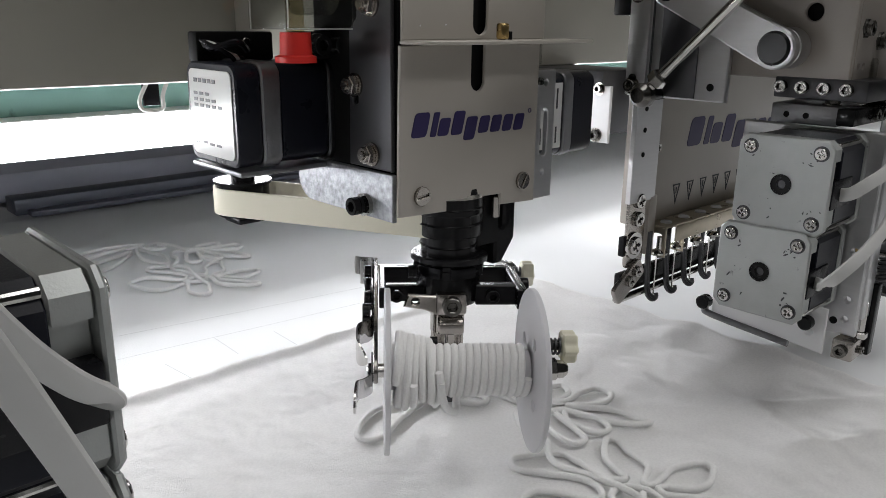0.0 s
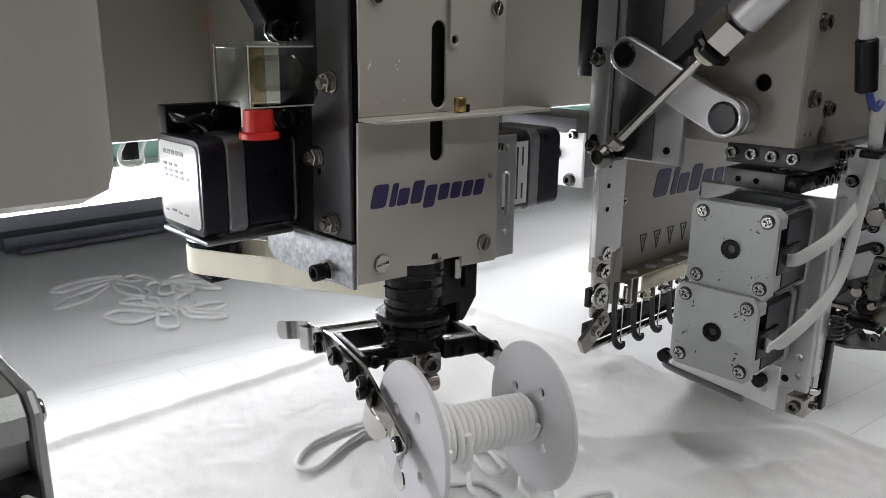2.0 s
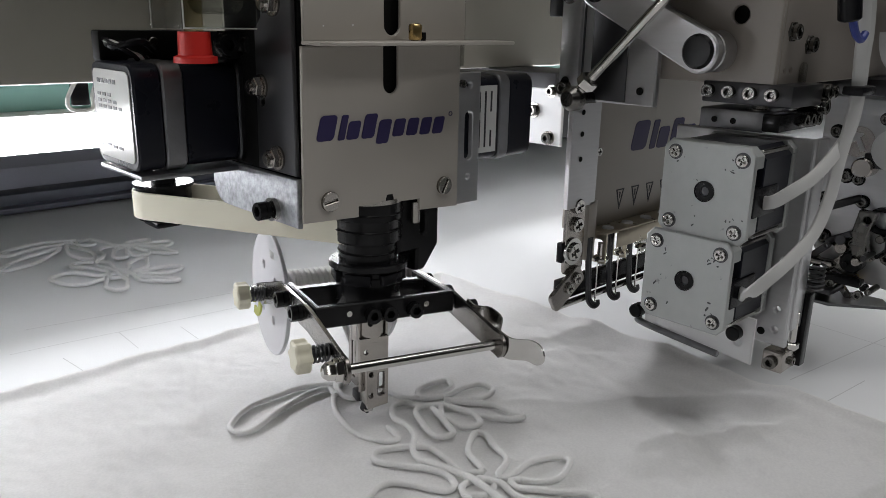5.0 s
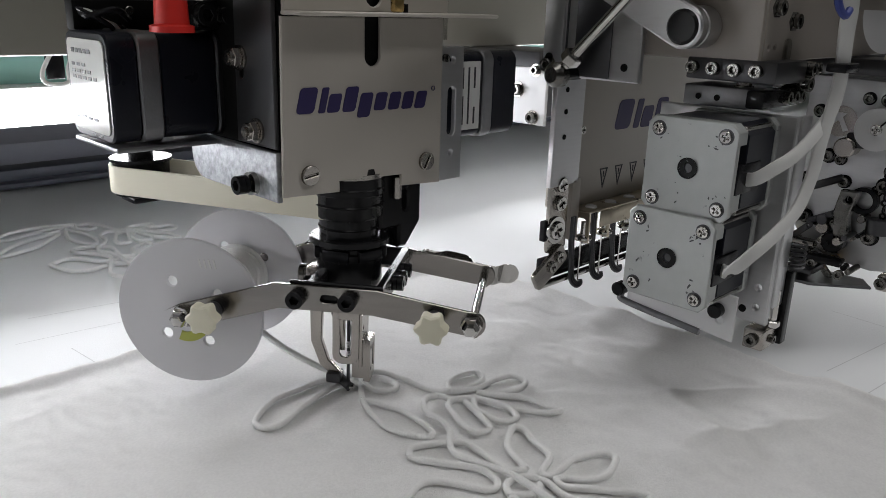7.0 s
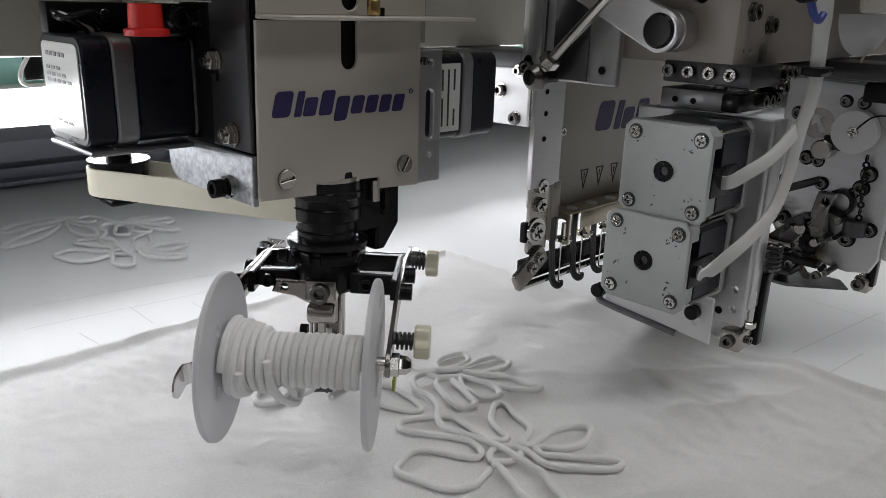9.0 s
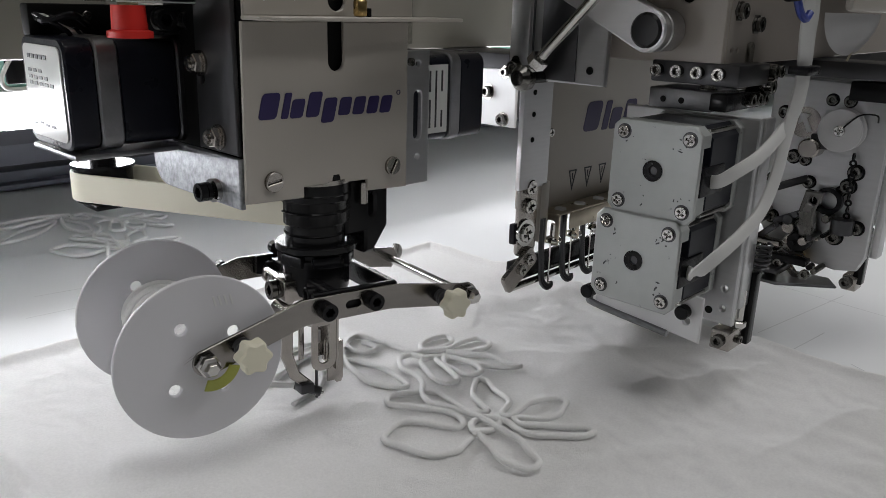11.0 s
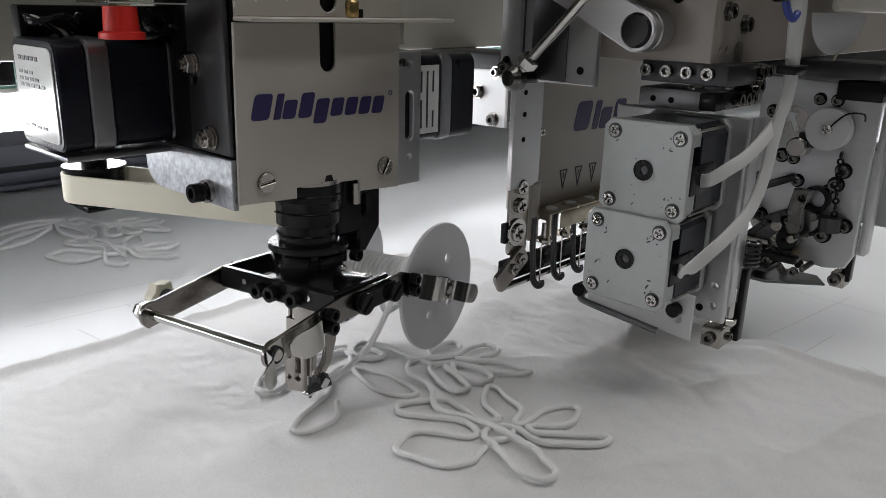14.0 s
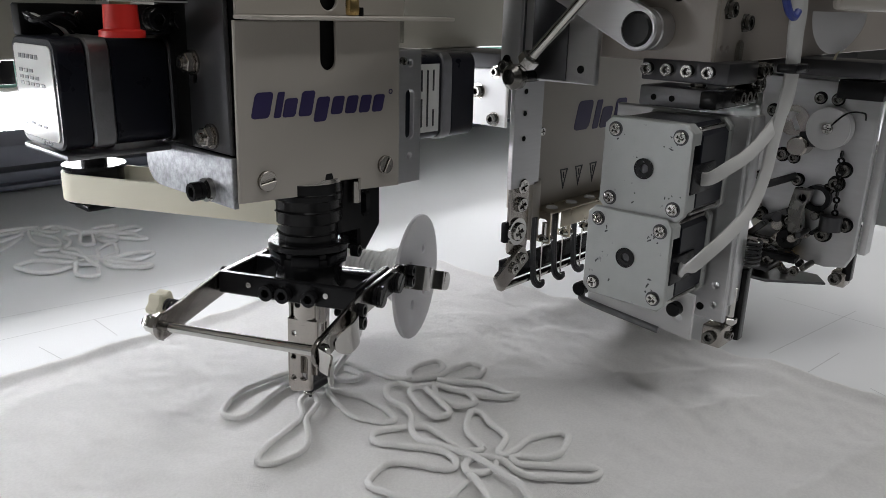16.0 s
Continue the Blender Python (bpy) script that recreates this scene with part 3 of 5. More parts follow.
# unseen arm to the beam, added to shade the beam from overhead light
part("unseen_shade_arm", box(0.2080, 0.2900, 0.3000, 0.4250, 0.2900, 0.4200, 0.002), M_CREAM, cording)
logo(0.2090, 0.2825, 0.1380, 0.1480, 0.2400, cording, -0.028)
part("logo_ring", sheet(ring_pts(0.2822, 0.1445, 0.0011, 16), [ring_pts(0.2822, 0.1445, 0.0008, 16)], 0.2397, 0.2400, FRONT, 0), M_LOGO, cording)
fix(SLOTTED, cording, 0.2149, 0.2400, 0.1134, "y", -1, 0.9, 8)
fix(SLOTTED, cording, 0.2785, 0.2400, 0.1120, "y", -1, 0.9, 60)
fix(SLOTTED, cording, 0.2130, 0.2395, 0.2245, "y", -1, 0.75, 20)
fix(SLOTTED, cording, 0.2830, 0.2395, 0.2215, "y", -1, 0.75, 70)
cl = part("clip_lever", sheet(stadium(0.2525, 0.2585, 0.2040, 0.2330), [ring_pts(0.2555, 0.2075, 0.0018, 14)], 0.2375, 0.2388, FRONT, 0.0004), M_CREAM, cording)
br = part("brass_clip", box(0.2515, 0.2570, 0.2310, 0.2345, 0.1766, 0.1835, 0.0012), M_BRASS, cording, "small brass clip on the shelf")
part("brass_pin", rod((0.2590, 0.2330, 0.1766), (0.2590, 0.2330, 0.1800), 0.0011), M_BLACK, cording)
# chipped paint
for cx, cz, r in ((0.2095, 0.1975, 0.0008), (0.2088, 0.1962, 0.0005), (0.2101, 0.1988, 0.0004), (0.2240, 0.1955, 0.0006), (0.2250, 0.1990, 0.0005), (0.2233, 0.1972, 0.0004), (0.2135, 0.1820, 0.0004), (0.2275, 0.1825, 0.0005)):
    part("paint_chip", sheet([(cx + r * (0.6 + 0.5 * random.random()) * math.cos(a), cz + r * (0.5 + 0.7 * random.random()) * math.sin(a)) for a in [k * 0.785 for k in range(8)]], [], 0.2393, 0.2395, FRONT, 0), M_WHITE, cording)
# left side
part("side_plate", sheet([(0.2430, 0.1245), (0.2712, 0.1245), (0.2700, 0.1800), (0.2650, 0.1850), (0.2650, 0.275), (0.2430, 0.275)], [stadium(0.2645, 0.2680, 0.1500, 0.1620)], 0.2015, 0.2035, SIDE, 0.0004), M_STEEL, cording, "dark steel side plate")
part("lower_bracket", sheet([(0.2420, 0.1035), (0.2960, 0.1035)] + ring_pts(0.3000, 0.1145, 0.0110, 10, -80, 20) + [(0.3180, 0.1235), (0.2420, 0.1235)], [], 0.2010, 0.2035, SIDE, 0.0004), M_GALV, cording, "spangled galvanised lower bracket")
for y, z in ((0.2550, 0.1900), (0.2662, 0.1580), (0.2555, 0.1305)):
    fix(NUT, cording, 0.2005, y, z, "x", -1, 0.95, 11)
bolt = fix(SOCKET_BLACK, cording, 0.1975, 0.2595, 0.1087, "x", -1, 1.15)
part("washer", lathe([(0, 0), (0.0048, 0), (0.0048, 0.0022), (0, 0.0022)], 24, Matrix.Translation((0.2010, 0.2595, 0.1087)) @ face("x", -1)), M_CHROME, cording)
LM = square_motor(cording, 0.2120, 0.1576, 0.3075, 0.1455, 0.0430, [(0, 0.184, "dark", "front_flange", 0.0), (0.184, 0.625, "lacquer", "stator", -0.0008), (0.625, 0.79, "dull", "band", 0.0002), (0.79, 1.0, "lacquer", "end_cap", -0.0004)])
LAB = part("label", sheet(rounded(0.2895, 0.3255, 0.1275, 0.1635, 0.003), [], 0.1571, 0.1576, SIDE, 0.0001), M_LABEL, LM, "glossy white rating label with unreadable print")
rows = [(0.318 - 0.004 * k, 0.318 - 0.004 * k + 0.0028, 0.1580, 0.1597, 0) for k in range(5)]
for r, z in enumerate((0.1528, 0.1502, 0.1478)):
    rows += [(0.3215 - 0.0052 * k - 0.0032, 0.3215 - 0.0052 * k, z, z + 0.0013, 0) for k in range(3 + r)]
rows += [(0.3190, 0.3230, 0.1320, 0.1325, 0), (0.3120, 0.3160, 0.1325, 0.1335, 0), (0.3060, 0.3100, 0.1320, 0.1330, 0), (0.3000, 0.3040, 0.1320, 0.1330, 0)]
part("print", ink_bars(rows, SIDE, 0.1571), M_INK, LAB)
part("plug", box(0.1580, 0.1950, 0.3180, 0.3260, 0.1662, 0.1785, 0.001), M_BLACK_SHADE, cording, "black cable plate behind the motor")
for k in range(3):
    part("motor_wire", tube(spline([(0.1600 + 0.002 * k, 0.3175, 0.1750 - 0.001 * k), (0.1610 + 0.002 * k, 0.3130, 0.1735), (0.1640 + 0.002 * k, 0.3090, 0.1715 - 0.001 * k), (0.1680 + 0.002 * k, 0.3070, 0.1685), (0.1700 + 0.002 * k, 0.3080, 0.1665)], 8), 0.0010, 8), (M_BLACKPL, M_CABLE, M_BLACKPL)[k], cording)
part("plug_screw", rod((0.1800, 0.3180, 0.1740), (0.1800, 0.3150, 0.1740), 0.0020, 14), M_BOLT, cording)
part("motor_wire", tube(spline([(0.165, 0.318, 0.171), (0.161, 0.318, 0.1745), (0.162, 0.312, 0.172), (0.170, 0.305, 0.1745), (0.177, 0.31, 0.171)], 8), 0.0015, 8), M_BLACKPL, cording)
part("base_plate", box(0.1580, 0.2010, 0.2870, 0.3300, 0.1208, 0.1232, 0.0008), M_DULL, cording)
# belt drive
PX, PY, PR, SR = 0.1975, 0.3580, 0.0150, 0.0130
dv = Vector((AX - PX, AY - PY, 0))
ang = math.degrees(math.atan2(dv.y, dv.x))
off = math.degrees(math.asin((SR - PR) / dv.length))
belt_out = ring_pts(PX, PY, PR, 16, ang + 90 + off, ang + 270 - off) + ring_pts(AX, AY, SR, 16, ang - 90 - off, ang + 90 + off)
belt_in = ring_pts(PX, PY, PR - 0.0014, 16, ang + 90 + off, ang + 270 - off) + ring_pts(AX, AY, SR - 0.0014, 16, ang - 90 - off, ang + 90 + off)
part("drive_belt", sheet(belt_out, [belt_in], 0.0885, 0.1020, FLAT, 0.0003), M_BELT, cording, "cream toothed drive belt")
part("pulley", lathe([(0, 0.0870), (0.0132, 0.0870), (0.0132, 0.1030), (0.0146, 0.1035), (0.0146, 0.1050), (0.006, 0.1050), (0.006, 0.1205), (0, 0.1205)], 32, Matrix.Translation((PX, PY, 0))), M_BLACK, cording)
part("belt_guard", box(0.1860, 0.2150, 0.3430, 0.3580, 0.0850, 0.0880, 0.001), M_BLACKPL, cording)
# right side
part("right_bracket", sheet([(0.2905, 0.1000), (0.3065, 0.1000), (0.3065, 0.1620), (0.2905, 0.1620)], [stadium(0.2965, 0.3015, 0.1210, 0.1440), ring_pts(0.2990, 0.1560, 0.0016, 12), ring_pts(0.2990, 0.1130, 0.0014, 12)], 0.2445, 0.2475, FRONT, 0.0004), M_ALU, cording, "slotted aluminium bracket")
fix(SOCKET_STEEL, cording, 0.2935, 0.2445, 0.1570, "y", -1, 0.7)
RM = square_motor(cording, 0.3080, 0.3830, 0.3000, 0.1340, 0.0470, [(0, 0.08, "alu", "front_flange", 0.0), (0.08, 0.63, "lacquer", "stator", -0.0008), (0.63, 0.74, "dull", "band", 0.0002), (0.74, 1.0, "lacquer", "end_cap", -0.0004)])
RLAB = part("label", sheet([(0.3310, 0.1160), (0.3520, 0.1160), (0.3520, 0.1520), (0.3310, 0.1520)], [], 0.2758, 0.2762, FRONT, 0), M_LABEL, RM, "white paper rating label with unreadable print")
part("print", ink_bars([(0.3335 + 0.0045 * k, 0.3347 + 0.0045 * k, 0.119, 0.119 + 0.009 + 0.006 * (k % 3), 0) for k in range(4)] + [(0.3335 + 0.0045 * k, 0.3347 + 0.0045 * k, 0.138, 0.149, 0) for k in range(4)], FRONT, 0.2758), M_INK, RLAB)
# acrylic sensor box with red cap
AC = empty("acrylic_cover", "clear scratched acrylic cover box", "")
AC.parent = cording
for b in ((0.1700, 0.2010, 0.2660, 0.2672, 0.1800, 0.2035), (0.1700, 0.1712, 0.2672, 0.2938, 0.1800, 0.2035), (0.1700, 0.2010, 0.2660, 0.2950, 0.2036, 0.2047), (0.1700, 0.2010, 0.2938, 0.2950, 0.1800, 0.2035)):
    part("pane", box(*b, 0.0003), M_ACRYLIC, AC)
for p, q in (((0.1706, 0.2666, 0.1800), (0.1706, 0.2666, 0.2047)), ((0.1706, 0.2944, 0.1800), (0.1706, 0.2944, 0.2047)), ((0.1706, 0.2666, 0.2041), (0.2010, 0.2666, 0.2041)), ((0.1706, 0.2666, 0.1803), (0.2010, 0.2666, 0.1803))):
    part("cover_edge", rod(p, q, 0.0003, 8), M_CABLE, AC)
part("sensor_roll", rod((0.1820, 0.2800, 0.1930), (0.2000, 0.2800, 0.1930), 0.0075), M_ACRYLIC, cording, "clear sensor cylinder")
part("amber_tube", rod((0.1770, 0.2720, 0.1750), (0.1770, 0.2720, 0.2040), 0.0036), M_AMBER, cording, "amber plastic tube")
part("red_cap", lathe([(0, 0.1675), (0.0082, 0.1675), (0.0082, 0.1698), (0.0064, 0.1704), (0.0060, 0.1790), (0, 0.1790)], 28, Matrix.Translation((0.1770, 0.2720, 0))), M_RED, cording, "red plastic cap")
part("valve_block", sheet([(0.1920, 0.2060), (0.2120, 0.2060), (0.2120, 0.2600), (0.1860, 0.2600), (0.1860, 0.2225), (0.1920, 0.2130)], [], 0.2860, 0.2990, FRONT, 0.001), M_BLACKPL, cording, "black mounting block")
part("valve_foot", box(0.1900, 0.2120, 0.2870, 0.2990, 0.1675, 0.1790, 0.001), M_BLACKPL, cording)
for x, z in ((0.1945, 0.2105), (0.2055, 0.2105), (0.1905, 0.2285), (0.2000, 0.2285), (0.1965, 0.1735), (0.2070, 0.1735)):
    fix(SOCKET_BLACK, cording, x, 0.2860, z, "y", -1, 1.3)
    part("washer", lathe([(0, 0), (0.0050, 0), (0.0050, 0.001), (0, 0.001)], 20, Matrix.Translation((x, 0.2859, z)) @ face("y", -1)), M_CHROME, cording)
part("right_acrylic", box(0.2930, 0.2945, 0.2440, 0.2700, 0.1650, 0.2150, 0.0004), M_ACRYLIC, cording)
part("right_acrylic", box(0.2945, 0.3100, 0.2690, 0.2702, 0.1650, 0.2150, 0.0004), M_ACRYLIC, cording)
# fixed spindle housing
part("spindle_housing", lathe([(0, 0.1120), (0.0160, 0.1120), (0.0163, 0.1000), (0.0156, 0.0990), (0.0156, 0.0900), (0.0150, 0.0890), (0.0136, 0.0885), (0.0133, 0.0870), (0.0133, 0.0797), (0, 0.0797)], 48, Matrix.Translation((AX, AY, 0))), M_BLACK, cording, "black turned spindle housing")
for z in (0.1022, 0.0945, 0.0838):
    r = 0.0163 if z > 0.1 else 0.0158 if z > 0.09 else 0.0135
    part("housing_ring", lathe([(r - 0.002, z), (r, z), (r + 0.0004, z + 0.0005), (r, z + 0.0010), (r - 0.002, z + 0.0010)], 48, Matrix.Translation((AX, AY, 0))), M_BLACK, cording)
part("housing_fin", sheet([(0.2560, 0.1120), (0.2812, 0.1120), (0.2812, 0.0825), (0.2725, 0.0714), (0.2672, 0.0714), (0.2672, 0.0815), (0.2560, 0.0815)], [stadium(0.2700, 0.2730, 0.0890, 0.0990)], 0.2450, 0.2600, FRONT, 0.0012), M_BLACK, cording, "black cast fin")
part("oil_cup", rod((0.2640, 0.2430, 0.0960), (0.2640, 0.2430, 0.1060), 0.0022), M_NICKEL, cording)
part("top_ring", lathe([(0.0120, 0.1075), (0.0166, 0.1075), (0.0166, 0.1095), (0.0120, 0.1095)], 40, Matrix.Translation((AX, AY, 0))), M_NICKEL, cording)

# ---- turning spool carrier: u towards the spool, v along the spool's axle, built about the spindle axis ----
carrier = empty("spool_carrier", "black and steel turning carrier with a spool of white cord", "spool carrier", pose(AX, AY, 0, 0, 0, 233))
part("lower_collar", lathe([(0, 0.0795), (0.0176, 0.0795), (0.0183, 0.0790), (0.0183, 0.0768), (0.0176, 0.0762), (0.0150, 0.0758), (0.0150, 0.0735), (0.0158, 0.0730), (0.0158, 0.0694), (0.0150, 0.0690), (0.0150, 0.0590), (0.0138, 0.0560), (0, 0.0560)], 48), M_BLACK, carrier, "black turned collar with a thin rim")
for a in range(0, 360, 60):
    part("collar_flat", box(0.0120, 0.0163, -0.0062, 0.0062, 0.0700, 0.0752, 0.0006), M_BLACKPL, carrier).matrix_local = Matrix.Rotation(radians(a + 20), 4, "Z")
FR = part("cross_frame", sheet([(-0.0225, -0.0330), (0.0160, -0.0330), (0.0160, -0.0300), (-0.0190, -0.0300), (-0.0190, 0.0305), (0.0060, 0.0305), (0.0060, 0.0120), (0.0110, 0.0120), (0.0110, 0.0305), (0.0180, 0.0305), (0.0180, 0.0330), (-0.0225, 0.0330)], [], 0.0562, 0.0660, FLAT, 0.0006), M_BLACK, carrier, "black rectangular cross frame")
for v in (-0.0125, 0.0, 0.0078):
    fix(SOCKET_BLACK, carrier, -0.0225, v, 0.0602, "x", -1, 1.05)
for v in (-0.0190, 0.0180):
    part("frame_eye", lathe([(0, 0), (0.0013, 0), (0.0013, 0.0004), (0, 0.0004)], 14, Matrix.Translation((-0.0226, v, 0.0617)) @ face("x", -1)), M_CHROME, carrier)
fix(SOCKET_BLACK, carrier, 0.0110, 0.0195, 0.0612, "x", 1, 1.0)
part("frame_stub", box(0.0020, 0.0100, -0.0300, -0.0120, 0.0575, 0.0650, 0.0008), M_BLACK, carrier)
fix(SOCKET_BLACK, carrier, 0.0100, -0.0250, 0.0612, "x", 1, 0.9)
part("clamp_wing", sheet([(-0.0220, 0.0575), (-0.0120, 0.0560), (-0.0060, 0.0530), (0.0060, 0.0530), (0.0060, 0.0625), (-0.0200, 0.0630)], [ring_pts(-0.0165, 0.0600, 0.0016, 12)], 0.0140, 0.0175, SIDE, 0.0006), M_NICKEL, carrier, "satin steel clamp wing")
fix(SOCKET_BLACK, carrier, 0.0120, -0.0160, 0.0730, "y", -1, 0.9)


def arm_outline(u_rod, u_spool):
    top = [(u_rod + 0.002, 0.0592), (-0.0200, 0.0651), (0.0240, 0.0651), (u_spool + 0.002, 0.0520)]
    bot = [(u_spool - 0.002, 0.0416), (0.0220, 0.0540), (-0.0180, 0.0540), (u_rod - 0.002, 0.0482)]
    return top + ring_pts(u_spool, 0.0470, 0.0054, 10, 70, -110) + bot + ring_pts(u_rod, 0.0537, 0.0056, 10, 256, 100)


for v, side in ((0.0344, "knob"), (-0.0345, "spring")):
    part("arm", sheet(arm_outline(-0.0605, 0.0642), [stadium(-0.0035, 0.0040, 0.0579, 0.0613)], v - 0.0009, v + 0.0009, FRONT, 0.0003), M_ARM, carrier, "bent satin steel arm")
part("rod", rod((-0.0605, -0.0370, 0.0536), (-0.0605, 0.0390, 0.0536), 0.0020), M_CHROME, carrier, "polished cross rod")
part("axle", rod((0.0642, -0.0340, 0.0468), (0.0642, 0.0400, 0.0468), 0.0028), M_CHROME, carrier)
# knob side
for u, z in ((0.0140, 0.0594), (-0.0083, 0.0600)):
    fix(SOCKET_BLACK, carrier, u, 0.0353, z, "y", 1, 1.15)
for u, z, s in ((0.0505, 0.0512, 1.0), (-0.0450, 0.0553, 1.0)):
    kn = part("nylon_knob", sheet([(0.0062 * (1 + 0.13 * math.cos(6 * t)) * math.cos(t), 0.0062 * (1 + 0.13 * math.cos(6 * t)) * math.sin(t)) for t in [2 * math.pi * k / 36 for k in range(36)]], [], 0.0, 0.0066, FLAT, 0.0008), M_NYLON, carrier, "cream nylon knob")
    kn.matrix_local = Matrix.Translation((u, 0.0435, z)) @ face("y", 1)
    turns = [Vector((u + 0.0032 * math.cos(a), 0.0354 + 0.0082 * a / (2 * math.pi * 4.5), z + 0.0032 * math.sin(a))) for a in [2 * math.pi * 4.5 * k / 64 for k in range(65)]]
    part("spring", tube(turns, 0.0006, 6), M_STEEL, carrier)
    part("knob_stud", rod((u, 0.0350, z), (u, 0.0440, z), 0.0017, 12), M_STEEL, carrier)
acorn = [(0, 0), (0.0046, 0), (0.0046, 0.0030), (0.0038, 0.0034), (0.0036, 0.0060), (0.0022, 0.0078), (0, 0.0083)]
part("acorn_nut", lathe(acorn, 6, Matrix.Translation((0.0645, 0.0356, 0.0470)) @ face("y", 1)), M_CHROME, carrier)
part("acorn_nut", lathe(acorn, 6, Matrix.Translation((-0.0603, 0.0356, 0.0540)) @ face("y", 1)), M_CHROME, carrier)
part("film_tag", sheet(ring_pts(0.0625, 0.0468, 0.0110, 14, 195, 290) + ring_pts(0.0625, 0.0468, 0.0066, 14, 290, 195), [], 0.0362, 0.0374, FRONT, 0.0003), M_GREEN, carrier, "yellow-green tape tag")
# spring side: clip leaves with thumb tabs
def strip(name, s, line, half, label):
    """A bent strip along the arm from (u, v) points, with a rounded far end."""
    slope = -0.330 if s > 0 else -0.154
    path = spline([(u, v, 0) for u, v in line], 8)
    bm = bmesh.new()
    end = path[-1].x
    vs = []
    for q in path:
        left = (end - q.x) / half
        hgt = half * (math.sqrt(max(0.08, 1 - (1 - left) ** 2)) if left < 1 else 1.0)
        z = 0.0595 + slope * (q.x - 0.024)
        lean = math.hypot(1, slope)
        vs.append([bm.verts.new((s * (q.x - sg * hgt * slope / lean), q.y - dv_, z + sg * hgt / lean)) for sg in (1, -1) for dv_ in (0, 0.0008)])
    for a, b in zip(vs, vs[1:]):
        for m, k in ((0, 2), (2, 3), (3, 1), (1, 0)):
            bm.faces.new((a[m], a[k], b[k], b[m]))
    for a in (vs[0], vs[-1]):
        bm.faces.new((a[0], a[2], a[3], a[1]))
    part(name, bm, M_CHROME, carrier, label)


for s, r in ((1, 1.0), (-1, 0.95)):
    strip("clip_leaf", s, [(0.0300, -0.0355), (0.0365 * r, -0.0356), (0.0395 * r, -0.0375), (0.0420 * r, -0.0412), (0.0490 * r, -0.0420), (0.0540 * r, -0.0408), (0.0580 * r, -0.0378)], 0.0060, "springy bright clip leaf")
    strip("thumb_tab", s, [(0.0580 * r, -0.0355), (0.0650 * r, -0.0356), (0.0690 * r, -0.0366), (0.0712 * r, -0.0400), (0.0730 * r, -0.0436), (0.0770 * r, -0.0452), (0.0815 * r, -0.0460)] if s < 0 else [(0.0580 * r, -0.0355), (0.0660 * r, -0.0355), (0.0705 * r, -0.0358), (0.0730 * r, -0.0385), (0.0745 * r, -0.0412), (0.0790 * r, -0.0418), (0.0845 * r, -0.0420)], 0.0050, "bright bent thumb tab")
    uz = 0.0595 + (-0.330 if s > 0 else -0.154) * (0.0640 * r - 0.024)
    part("pin_ring", lathe([(0, 0), (0.0034, 0), (0.0034, 0.0012), (0, 0.0012)], 24, Matrix.Translation((s * 0.0640 * r, -0.0362, uz)) @ face("y", -1)), M_BLACK, carrier)
    part("pin_end", rod((s * 0.0640 * r, -0.0365, uz), (s * 0.0640 * r, -0.0380, uz), 0.0024), M_CHROME, carrier)
    for dz in (0.0028, -0.0028):
        fix(SOCKET_BLACK, carrier, s * 0.0303, -0.0368, 0.0584 + dz - 0.0004, "y", -1, 0.85)
part("arm_bar", sheet(stadium(-0.0120, 0.0182, 0.0548, 0.0638), [], -0.0372, -0.0354, FRONT, 0.0006), M_BLACK, carrier, "black bar with two slotted screws")
for u in (-0.0077, 0.0139):
    fix(phillips_mesh("slotted_screw", M_BLACK, 0.0048, 0.0026, True), carrier, u, -0.0372, 0.0592, "y", -1, 1.0, 40)
# spool
SP = empty("spool", "white plastic spool wound with white cord", "")
SP.parent = carrier
SP.matrix_local = Matrix.Translation((0.0641, 0, 0.0468))
holes = [ring_pts(0.0155 * math.cos(radians(a)), 0.0155 * math.sin(radians(a)), 0.0024, 14) for a in (60, 145, 238, 315)]
for v in (0.0288, -0.0300):
    part("flange", sheet(ring_pts(0, 0, 0.0331, 72), holes + [ring_pts(0, 0, 0.0030, 16)], v - 0.0011, v + 0.0011, FRONT, 0.0004), M_SPOOL, SP, "thin white plastic spool flange")
part("core", lathe([(0.0030, -0.0293), (0.0078, -0.0293), (0.0078, 0.0271), (0.0030, 0.0271)], 32, face("y", 1)), M_SPOOL, SP)


def winding(turns, v0, v1, r, wobble, sway):
    way = []
    for k in range(turns * 24 + 1):
        a = 2 * math.pi * k / 24
        f = k / (turns * 24)
        rr = r + wobble * math.sin(a * 0.7) + 0.00015 * math.sin(a * 3.1)
        way.append(Vector((rr * math.cos(a), v0 + (v1 - v0) * f + sway * math.sin(a * 0.9), rr * math.sin(a))))
    return way


part("wound_cord", tube(winding(18, -0.0275, 0.0258, 0.0094, 0.0, 0.0), 0.00155, 10), M_CORD, SP, "turns of white cord")
part("wound_cord", tube(winding(6, -0.0270, -0.0100, 0.0120, 0.0006, 0.0012), 0.00160, 10), M_CORD, SP)
part("wound_cord", tube(winding(3, -0.0268, -0.0190, 0.0140, 0.0008, 0.0010), 0.00160, 10), M_CORD, SP)
part("loose_cord", tube(spline([(0.0118, -0.0100, 0.004), (0.0112, -0.0085, -0.006), (0.0060, -0.0060, -0.0140), (-0.0010, -0.0020, -0.0190), (-0.0060, -0.0010, -0.0170), (-0.0100, 0.0000, -0.0060)], 8), 0.0016, 10), M_CORD, SP)
part("flange_mark", ink_bars([(-0.0130 + 0.0022 * k, -0.0122 + 0.0022 * k, 0.0205, 0.0245, 0.001) for k in range(4)], FRONT, 0.0302), M_CABLE, SP)
